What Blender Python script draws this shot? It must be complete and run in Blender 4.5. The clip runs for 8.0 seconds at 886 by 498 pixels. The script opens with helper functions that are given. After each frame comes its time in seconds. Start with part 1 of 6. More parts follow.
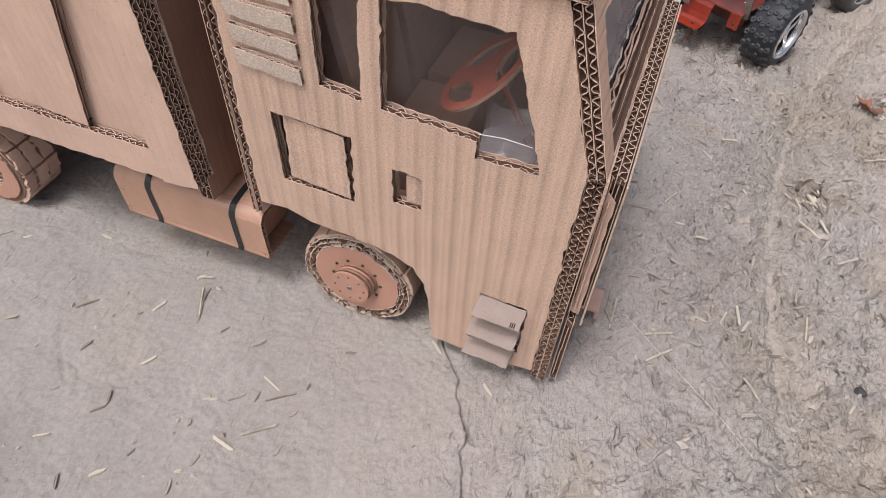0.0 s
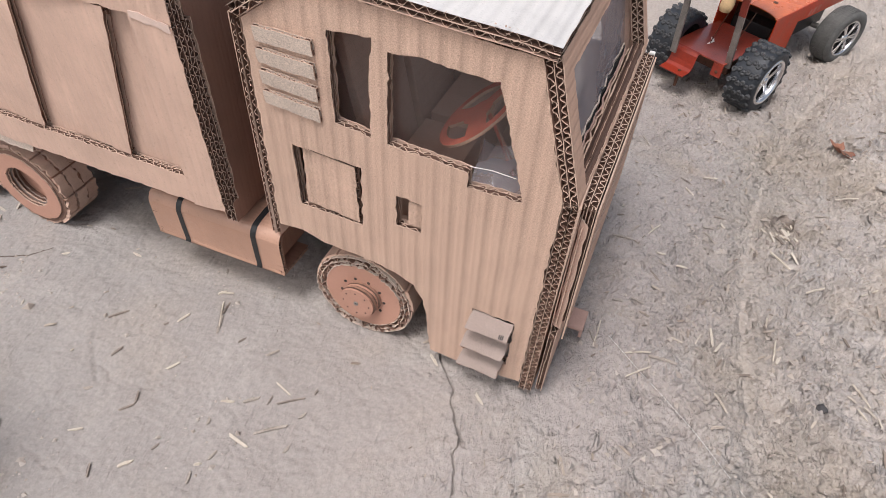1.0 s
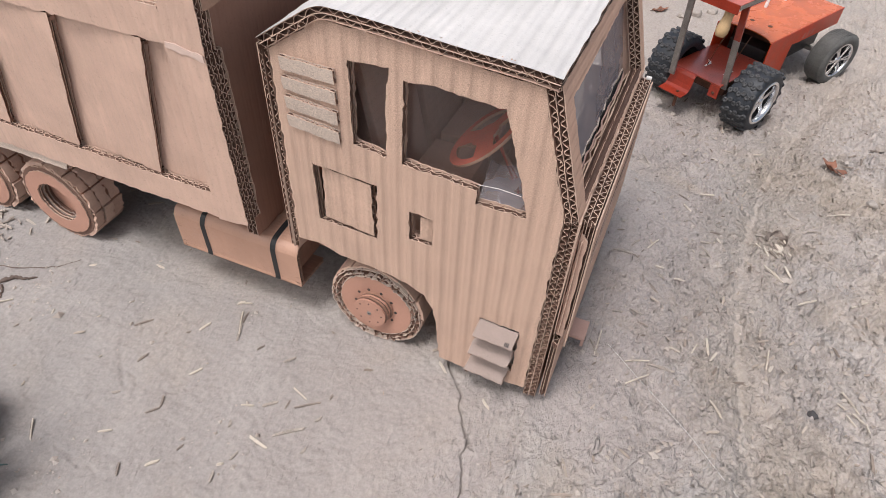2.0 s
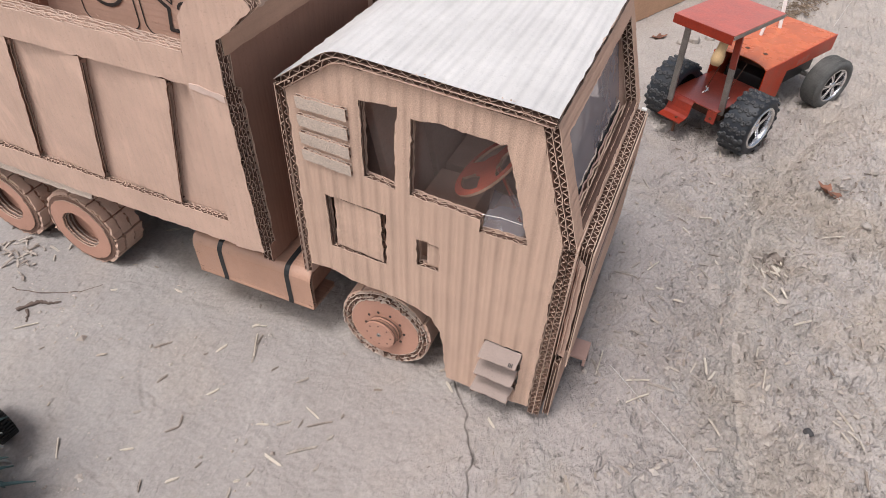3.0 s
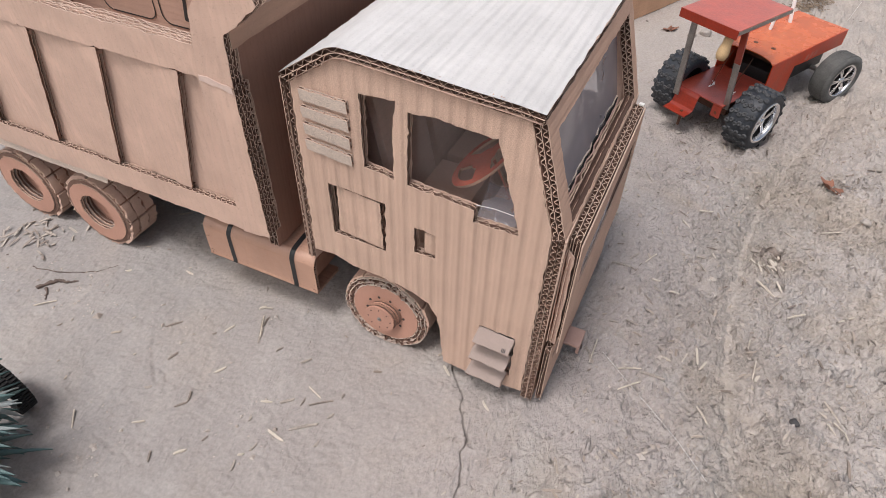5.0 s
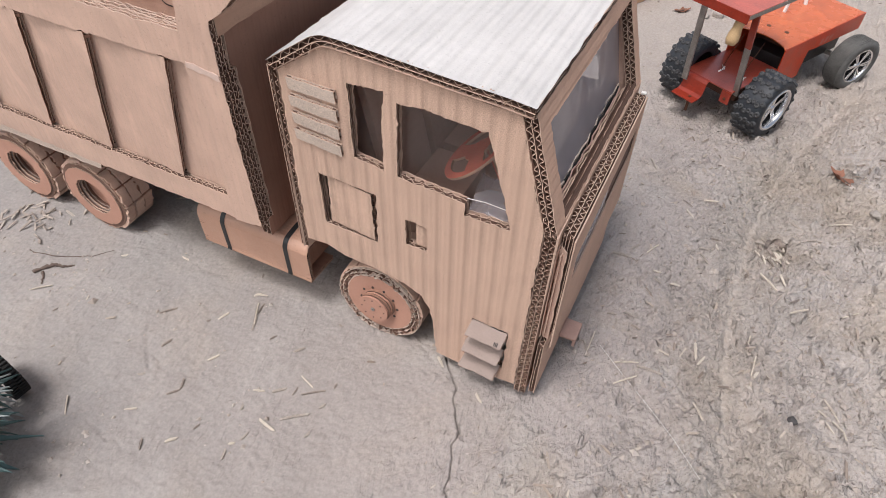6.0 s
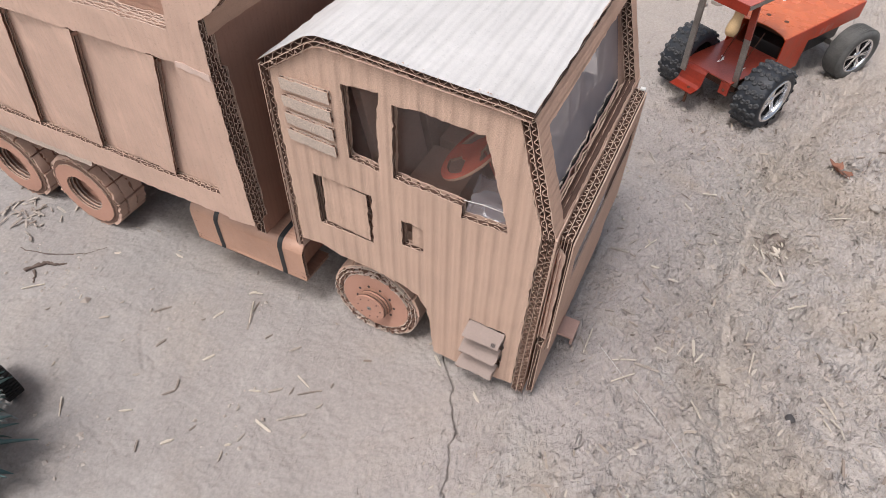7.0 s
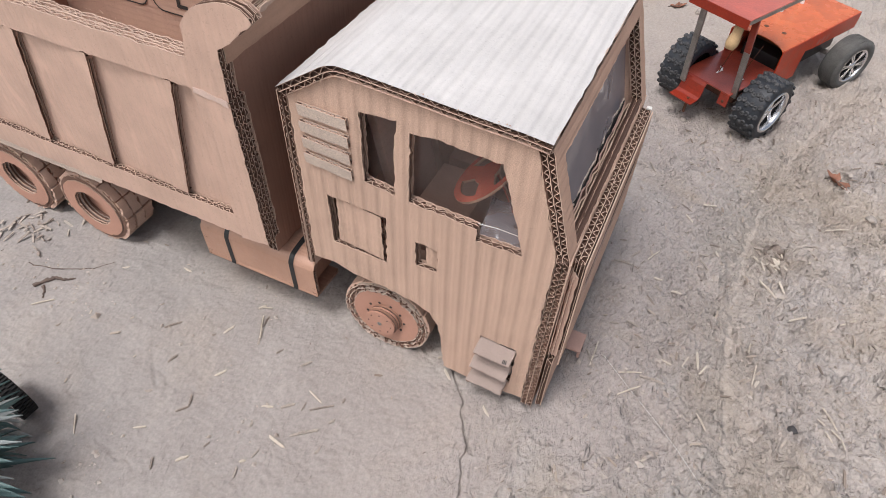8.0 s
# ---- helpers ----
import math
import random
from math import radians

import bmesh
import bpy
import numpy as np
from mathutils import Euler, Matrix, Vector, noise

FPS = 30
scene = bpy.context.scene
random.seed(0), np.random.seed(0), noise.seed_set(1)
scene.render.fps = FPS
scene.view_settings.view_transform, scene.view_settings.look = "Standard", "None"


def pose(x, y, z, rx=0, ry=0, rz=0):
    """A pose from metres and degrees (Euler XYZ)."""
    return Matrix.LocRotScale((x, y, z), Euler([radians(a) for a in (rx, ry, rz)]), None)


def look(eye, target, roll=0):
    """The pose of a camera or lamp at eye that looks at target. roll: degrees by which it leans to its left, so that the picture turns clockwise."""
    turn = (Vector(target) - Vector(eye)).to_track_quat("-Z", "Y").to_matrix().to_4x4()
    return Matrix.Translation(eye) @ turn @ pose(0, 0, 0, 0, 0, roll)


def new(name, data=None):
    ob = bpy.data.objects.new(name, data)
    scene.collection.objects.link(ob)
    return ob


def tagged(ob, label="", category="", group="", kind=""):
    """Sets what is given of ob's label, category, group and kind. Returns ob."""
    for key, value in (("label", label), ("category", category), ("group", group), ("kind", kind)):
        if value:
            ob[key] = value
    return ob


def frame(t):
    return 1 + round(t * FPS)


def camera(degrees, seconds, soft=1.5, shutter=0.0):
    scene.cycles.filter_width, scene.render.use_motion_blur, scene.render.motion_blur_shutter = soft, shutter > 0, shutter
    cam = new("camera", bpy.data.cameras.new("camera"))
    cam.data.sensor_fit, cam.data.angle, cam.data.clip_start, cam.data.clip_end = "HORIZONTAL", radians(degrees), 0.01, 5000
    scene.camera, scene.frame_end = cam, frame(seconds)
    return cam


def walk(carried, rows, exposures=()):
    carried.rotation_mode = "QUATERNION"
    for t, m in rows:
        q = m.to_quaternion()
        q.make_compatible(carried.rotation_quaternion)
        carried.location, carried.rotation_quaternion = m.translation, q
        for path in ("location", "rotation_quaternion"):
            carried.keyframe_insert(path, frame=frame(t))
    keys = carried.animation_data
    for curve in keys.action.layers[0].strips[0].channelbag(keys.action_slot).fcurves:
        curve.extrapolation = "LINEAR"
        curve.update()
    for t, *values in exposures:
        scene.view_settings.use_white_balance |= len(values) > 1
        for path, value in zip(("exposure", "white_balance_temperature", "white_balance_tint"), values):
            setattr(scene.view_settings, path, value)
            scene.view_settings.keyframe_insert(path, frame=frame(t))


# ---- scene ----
cam = camera(69.6, 8.0, 0.65)
PATH = [
    (0.0, (0.006, -0.264, 0.446), (-0.427, 0.983, -1.056), 3.1),
    (0.5, (0.008, -0.263, 0.447), (-0.420, 0.990, -1.052), 3.1),
    (0.9, (0.009, -0.264, 0.448), (-0.418, 0.992, -1.050), 3.1),
    (1.0, (0.029, -0.304, 0.479), (-0.459, 1.009, -0.948), 3.3),
    (1.5, (0.032, -0.323, 0.495), (-0.476, 1.007, -0.910), 3.1),
    (3.0, (0.040, -0.342, 0.523), (-0.512, 1.023, -0.830), 2.0),
    (3.5, (0.042, -0.345, 0.532), (-0.530, 1.034, -0.800), 1.3),
    (4.0, (0.042, -0.348, 0.537), (-0.525, 1.038, -0.788), 1.5),
    (4.5, (0.043, -0.348, 0.542), (-0.535, 1.041, -0.776), 1.6),
    (4.6, (0.059, -0.348, 0.539), (-0.527, 0.975, -0.843), 1.8),
    (5.0, (0.060, -0.349, 0.538), (-0.525, 0.972, -0.845), 1.8),
    (5.2, (0.059, -0.351, 0.531), (-0.505, 0.972, -0.859), 2.5),
    (6.3, (0.070, -0.323, 0.542), (-0.532, 0.927, -0.898), 1.3),
    (6.5, (0.060, -0.329, 0.540), (-0.507, 0.933, -0.904), 2.3),
    (7.0, (0.061, -0.315, 0.545), (-0.507, 0.920, -0.922), 1.7),
    (7.5, (0.067, -0.319, 0.546), (-0.509, 0.930, -0.906), 1.4),
    (8.0, (0.040, -0.315, 0.565), (-0.497, 0.923, -0.911), 2.4),
]
walk(cam, [(t, look(e, g, r)) for t, e, g, r in PATH], exposures=[(0.0, 0.51), (0.9, 0.54), (1.0, 0.60), (3.0, 0.55), (4.5, 0.49), (5.0, 0.50), (6.5, 0.57), (8.0, 0.53)])

# ---- light: bright overcast day ----
world = bpy.data.worlds.new("overcast_sky")
scene.world = world
world.use_nodes = True
wn = world.node_tree.nodes
wl = world.node_tree.links
sky = wn.new("ShaderNodeTexSky")
sky.sky_type = "NISHITA"
sky.sun_disc = False
sky.sun_elevation = radians(56)
sky.sun_rotation = radians(210)
sky.dust_density = 4.0
sky.ozone_density = 1.0
grey = wn.new("ShaderNodeHueSaturation")
grey.inputs["Saturation"].default_value = 0.55
wl.new(sky.outputs[0], grey.inputs["Color"])
wl.new(grey.outputs[0], wn["Background"].inputs["Color"])
wn["Background"].inputs["Strength"].default_value = 0.104
sun_data = bpy.data.lights.new("sun", "SUN")
sun_data.energy = 1.62
sun_data.angle = radians(15)
sun_data.color = (1.0, 0.97, 0.99)
sun = new("sun", sun_data)
sun.matrix_world = look((-0.20, -0.85, 2.6), (0, 0, 0))


# ---- materials ----
class Net:
    """A node material under construction."""

    def __init__(self, name, rough=0.8, metal=0.0):
        self.mat = bpy.data.materials.new(name)
        self.mat.use_nodes = True
        self.n, self.l = self.mat.node_tree.nodes, self.mat.node_tree.links
        self.bsdf = self.n["Principled BSDF"]
        self.bsdf.inputs["Roughness"].default_value = rough
        self.bsdf.inputs["Metallic"].default_value = metal
        self.co = self.n.new("ShaderNodeTexCoord").outputs["Object"]

    def put(self, value, socket):
        if hasattr(value, "is_linked"):
            self.l.new(value, socket)
        else:
            socket.default_value = value

    def math(self, op, a, b=0.0, c=0.0):
        m = self.n.new("ShaderNodeMath")
        m.operation = op
        for v, s in zip((a, b, c), m.inputs):
            self.put(v, s)
        return m.outputs[0]

    def noise(self, scale, detail=3.0, rough=0.55, stretch=None, dist=0.0):
        t = self.n.new("ShaderNodeTexNoise")
        t.inputs["Scale"].default_value = scale
        t.inputs["Detail"].default_value = detail
        t.inputs["Roughness"].default_value = rough
        t.inputs["Distortion"].default_value = dist
        co = self.co
        if stretch:
            m = self.n.new("ShaderNodeMapping")
            m.inputs["Scale"].default_value = stretch
            self.l.new(co, m.inputs["Vector"])
            co = m.outputs[0]
        self.l.new(co, t.inputs["Vector"])
        return t.outputs["Fac"]

    def axis(self, k):
        s = self.n.new("ShaderNodeSeparateXYZ")
        self.l.new(self.co, s.inputs[0])
        return s.outputs[k]

    def ramp(self, fac, *stops):
        r = self.n.new("ShaderNodeValToRGB")
        e = r.color_ramp.elements
        while len(e) < len(stops):
            e.new(0.5)
        for el, (p, c) in zip(e, stops):
            el.position, el.color = p, (*c, 1.0) if len(c) == 3 else c
        self.put(fac, r.inputs[0])
        return r.outputs[0]

    def mix(self, fac, a, b, kind="MIX"):
        m = self.n.new("ShaderNodeMix")
        m.data_type, m.blend_type = "RGBA", kind
        self.put(fac, m.inputs["Factor"])
        for v, s in ((a, m.inputs["A"]), (b, m.inputs["B"])):
            self.put((*v, 1.0) if isinstance(v, tuple) and len(v) == 3 else v, s)
        return m.outputs["Result"]

    def bump(self, height, dist=0.001, strength=1.0, after=None):
        b = self.n.new("ShaderNodeBump")
        b.inputs["Distance"].default_value = dist
        b.inputs["Strength"].default_value = strength
        self.l.new(height, b.inputs["Height"])
        if after is not None:
            self.l.new(after, b.inputs["Normal"])
        return b.outputs[0]

    def done(self, color, normal=None, rough=None):
        self.put((*color, 1.0) if isinstance(color, tuple) and len(color) == 3 else color, self.bsdf.inputs["Base Color"])
        if normal is not None:
            self.l.new(normal, self.bsdf.inputs["Normal"])
        if rough is not None:
            self.put(rough, self.bsdf.inputs["Roughness"])
        return self.mat


def cardboard(name, base, k=0, pitch=0.008, stripe=0.10, wash=0.0006, speck=0.18, rough=0.85, wander=0.004, mottle=0.16):
    """Kraft liner over flutes: a washboard along axis k with its shading also in the colour, paper fibres, blotches,
    small dark flecks.
    """
    m = Net(name, rough)
    sway = m.math("MULTIPLY", m.math("SUBTRACT", m.noise(9.0, 2.0), 0.5), wander)
    pos = m.math("ADD", m.axis(k), sway)
    turn = m.math("MULTIPLY", pos, 2 * math.pi / pitch)
    wave = m.math("ADD", m.math("MULTIPLY", m.math("SINE", turn), 0.75), m.math("MULTIPLY", m.math("SINE", m.math("MULTIPLY_ADD", turn, 2.0, 0.9)), 0.40))
    power = m.math("MULTIPLY", wave, m.math("MULTIPLY_ADD", m.noise(11.0, 3.0), 1.8, -0.1))
    fibre = m.noise(1000.0, 3.0, 0.7)
    blotch = m.noise(26.0, 4.0, 0.6)
    # stripe term paints the ribs' light and shade into the tone
    light = m.math("ADD", m.math("MULTIPLY", power, stripe), m.math("MULTIPLY_ADD", blotch, 0.28 + 0.5 * mottle, 0.86 - 0.25 * mottle))
    light = m.math("ADD", light, m.math("MULTIPLY", m.math("SUBTRACT", fibre, 0.5), speck * 2.2))
    grey_ = m.n.new("ShaderNodeCombineColor")
    for s in grey_.inputs[:3]:
        m.l.new(light, s)
    col = m.mix(1.0, grey_.outputs[0], base, "MULTIPLY")
    fleck = m.ramp(m.noise(520.0, 1.0, 0.4), (0.66, (0, 0, 0)), (0.73, (1, 1, 1)))
    col = m.mix(m.math("MULTIPLY", fleck, 0.45 if speck > 0.5 else 0.22), col, tuple(c * 0.45 for c in base))
    if speck > 0.5:
        pale = m.ramp(m.noise(760.0, 1.0, 0.4, (1.0, 1.0, 0.6)), (0.66, (0, 0, 0)), (0.72, (1, 1, 1)))
        col = m.mix(m.math("MULTIPLY", pale, 0.5), col, tuple(min(0.85, c * 1.45) for c in base))
    scuff = m.ramp(m.noise(55.0, 5.0, 0.7, None, 0.6), (0.60, (0, 0, 0)), (0.75, (1, 1, 1)))
    col = m.mix(m.math("MULTIPLY", scuff, 0.18), col, tuple(min(0.85, c * 1.35) for c in base))
    smear = m.ramp(m.noise(42.0 - 40.0 * mottle, 4.0, 0.6, (1.0, 1.0, 0.22 + 0.5 * mottle), 0.4 + 2.0 * mottle), (0.56, (0, 0, 0)), (0.72, (1, 1, 1)))
    col = m.mix(m.math("MULTIPLY", smear, mottle), col, tuple(min(0.85, c * 1.4) for c in base))
    nrm = m.bump(power, wash)
    nrm = m.bump(m.noise(38.0, 4.0, 0.6, None, 0.8), 0.0022, 0.45, nrm)
    nrm = m.bump(fibre, 0.00035, 0.6, nrm)
    return m.done(col, nrm)


M_SIDE = cardboard("cardboard_cab_side", (0.522, 0.358, 0.272), 0, 0.0126, 0.085, 0.00085, 0.62, 0.85, 0.003)
M_ROOF = cardboard("cardboard_pale_roof", (0.555, 0.53, 0.512), 0, 0.0125, 0.026, 0.00060, 0.14)
M_KRAFT = cardboard("cardboard_smooth_kraft", (0.550, 0.375, 0.292), 0, 0.0080, 0.02, 0.00016, 0.14, 0.62, 0.012, 0.42)
M_FRONT = cardboard("cardboard_front_kraft", (0.54, 0.34, 0.245), 2, 0.0080, 0.02, 0.0002, 0.10, 0.7)
M_TAN = cardboard("cardboard_orange_kraft", (0.47, 0.255, 0.185), 1, 0.0070, 0.01, 0.0001, 0.10, 0.65)
M_GREYB = cardboard("cardboard_grey_worn", (0.56, 0.455, 0.380), 0, 0.0045, 0.01, 0.00005, 0.75)
# dark brown of inner liners, also given to boards that stand in shade
M_DARKB = cardboard("cardboard_brown_inner_and_shaded", (0.31, 0.170, 0.120), 1, 0.0080, 0.03, 0.0001, 0.10)
# flute paper darkened, so the shade inside the cells is in its colour
M_MEDIUM = cardboard("shaded_flute_medium", (0.165, 0.092, 0.066), 2, 0.004, 0.03, 0.0001, 0.25)
# dark backing colour that stands for shade deep in the cells
M_CORE = cardboard("flute_cell_shade", (0.105, 0.058, 0.041), 2, 0.004, 0.03, 0.0001, 0.25)
M_RAW = cardboard("paper_torn_edge", (0.50, 0.355, 0.275), 2, 0.004, 0.03, 0.0001, 0.30)

M_SEAT = cardboard("cardboard_seat_brown", (0.49, 0.325, 0.250), 2, 0.008, 0.03, 0.0001, 0.15)
M_WARMB = cardboard("cardboard_golden_brown", (0.42, 0.255, 0.178), 2, 0.008, 0.03, 0.0001, 0.2)
M_BOX = cardboard("cardboard_far_box", (0.60, 0.36, 0.225), 2, 0.008, 0.02, 0.0001, 0.12)
M_TANK = cardboard("cardboard_glossy_tank", (0.465, 0.272, 0.192), 1, 0.007, 0.01, 0.0001, 0.08, 0.42)
M_STEP = cardboard("cardboard_step_grey", (0.295, 0.230, 0.200), 1, 0.02, 0.0, 0.0001, 0.2)


def plain(name, color, rough=0.5, metal=0.0, vary=0.15, scale=60.0, bump=0.0002, coat=0.0):
    m = Net(name, rough, metal)
    a = m.noise(scale, 4.0, 0.6)
    b = m.noise(scale * 9, 2.0, 0.6)
    col = m.ramp(m.math("MULTIPLY_ADD", b, 0.35, m.math("MULTIPLY", a, 0.65)),
                 (0.3, tuple(c * (1 - vary) for c in color)), (0.7, tuple(min(1, c * (1 + vary)) for c in color)))
    r = m.math("MULTIPLY_ADD", a, 0.3, rough - 0.12)
    if coat:
        m.bsdf.inputs["Coat Weight"].default_value = coat
        m.bsdf.inputs["Coat Roughness"].default_value = 0.12
    return m.done(col, m.bump(b, bump), r)


M_BLACK = plain("black_tape", (0.018, 0.018, 0.019), 0.45, 0, 0.3)
M_INK = plain("black_print", (0.03, 0.026, 0.024), 0.75, 0, 0.3)
M_RUBBER = plain("black_rubber_dusty", (0.022, 0.026, 0.033), 0.52, 0, 0.45, 40.0, 0.0004)
M_SOOT = plain("black_rubber", (0.009, 0.0085, 0.0085), 0.8, 0, 0.35, 60.0, 0.0003)
M_RUBBER2 = plain("grey_dusty_rubber", (0.10, 0.098, 0.093), 0.8, 0, 0.4, 50.0, 0.0004)
M_CHROME = plain("chrome_rim", (0.75, 0.75, 0.76), 0.18, 1.0, 0.08)
M_STEEL = plain("bare_steel", (0.30, 0.28, 0.26), 0.45, 0.85, 0.35, 70.0)
M_RUST = plain("rusty_steel", (0.12, 0.055, 0.035), 0.7, 0.4, 0.45, 80.0)
# darker copy of the hood colour, with the sides' shade in it
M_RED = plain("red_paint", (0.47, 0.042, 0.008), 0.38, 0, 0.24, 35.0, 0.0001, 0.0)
# pale red: on the canopy top it includes the reflected sky
M_ROOFRED = plain("pale_red_paint", (0.48, 0.115, 0.080), 0.30, 0, 0.24, 35.0, 0.0002, 0.5)
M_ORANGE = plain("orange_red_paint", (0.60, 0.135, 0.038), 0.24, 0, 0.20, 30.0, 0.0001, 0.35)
M_MAST = plain("bright_white_plastic", (0.88, 0.87, 0.85), 0.35, 0, 0.04)
# darker red: on the canopy lip it includes that side's shade
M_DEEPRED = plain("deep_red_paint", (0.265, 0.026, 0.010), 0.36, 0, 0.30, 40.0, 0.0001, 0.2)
M_KNOB = plain("dusty_tread_rubber", (0.052, 0.053, 0.056), 0.75, 0, 0.45, 60.0, 0.0004)
M_PLAT = plain("worn_dark_red_paint", (0.31, 0.056, 0.034), 0.30, 0, 0.30, 45.0, 0.0002, 0.6)
M_WOOD = plain("pale_wood", (0.50, 0.34, 0.18), 0.6, 0, 0.2, 60.0)
M_WHITE = plain("white_plastic", (0.72, 0.70, 0.66), 0.4, 0, 0.06)
M_CREAM = plain("cream_plastic", (0.70, 0.58, 0.36), 0.45, 0, 0.06)
M_GREEN = plain("green_plastic", (0.01, 0.27, 0.14), 0.35, 0, 0.12)
M_MINT = plain("mint_plastic", (0.20, 0.62, 0.34), 0.35, 0, 0.08)
M_YELLOW = plain("yellow_plastic", (0.75, 0.62, 0.02), 0.4, 0, 0.1)
M_TEAL = plain("teal_plastic_leaf", (0.08, 0.14, 0.135), 0.5, 0, 0.25)
M_PALELEAF = plain("pale_plastic_leaf", (0.30, 0.33, 0.32), 0.5, 0, 0.12)
M_LEAF = plain("green_leaf", (0.10, 0.16, 0.03), 0.5, 0, 0.3)
M_DRYLEAF = plain("dry_leaf", (0.24, 0.105, 0.065), 0.7, 0, 0.4, 90.0)
M_STEER = plain("red_orange_card", (0.56, 0.13, 0.08), 0.6, 0, 0.18, 45.0)
M_TAPE = plain("pale_paper_tape", (0.60, 0.45, 0.385), 0.6, 0, 0.1)
M_PINK = plain("pinkish_cardboard", (0.46, 0.30, 0.25), 0.8, 0, 0.1)
M_TWIG = plain("grey_twig", (0.13, 0.095, 0.078), 0.9, 0, 0.35, 120.0)
M_PEBBLE = plain("dark_pebble", (0.06, 0.055, 0.055), 0.8, 0, 0.3, 150.0)


def film(name, haze, tint=(0.74, 0.70, 0.74), shine=0.045):
    """Thin cloudy plastic film: mostly clear, a milky share, a glossy face."""
    m = Net(name, 0.12)
    clear = m.n.new("ShaderNodeBsdfTransparent")
    clear.inputs[0].default_value = (0.94, 0.94, 0.95, 1)
    milk = m.n.new("ShaderNodeBsdfDiffuse")
    milk.inputs[0].default_value = (*tint, 1)
    gloss = m.n.new("ShaderNodeBsdfGlossy")
    gloss.inputs["Roughness"].default_value = 0.12
    facing = m.n.new("ShaderNodeLayerWeight")
    facing.inputs["Blend"].default_value = 0.5
    share = m.math("MULTIPLY_ADD", m.math("POWER", facing.outputs["Facing"], 4.0), 0.6, shine)
    wob = m.bump(m.noise(18.0, 3.0), 0.004)
    m.l.new(wob, gloss.inputs["Normal"])
    a, b = m.n.new("ShaderNodeMixShader"), m.n.new("ShaderNodeMixShader")
    m.l.new(m.math("MULTIPLY", m.ramp(m.noise(16.0, 4.0), (0.30, (0.82, 0.82, 0.82)), (0.7, (1, 1, 1))), haze), a.inputs[0])
    m.l.new(clear.outputs[0], a.inputs[1])
    m.l.new(milk.outputs[0], a.inputs[2])
    m.l.new(share, b.inputs[0])
    m.l.new(a.outputs[0], b.inputs[1])
    m.l.new(gloss.outputs[0], b.inputs[2])
    m.l.new(b.outputs[0], m.n["Material Output"].inputs["Surface"])
    return m.mat


# warm milky share stands for brown light from inside the cab
M_FILM = film("clear_film_warm_veil", 0.042, (0.66, 0.48, 0.43), 0.05)
M_BAG = film("crumpled_plastic_bag", 0.42, (0.50, 0.47, 0.50), 0.012)
# milky tint holds both the film's cloudiness and the sky it reflects
M_SCREEN = film("cloudy_sky_tinted_windscreen_film", 0.52, (0.66, 0.60, 0.63))


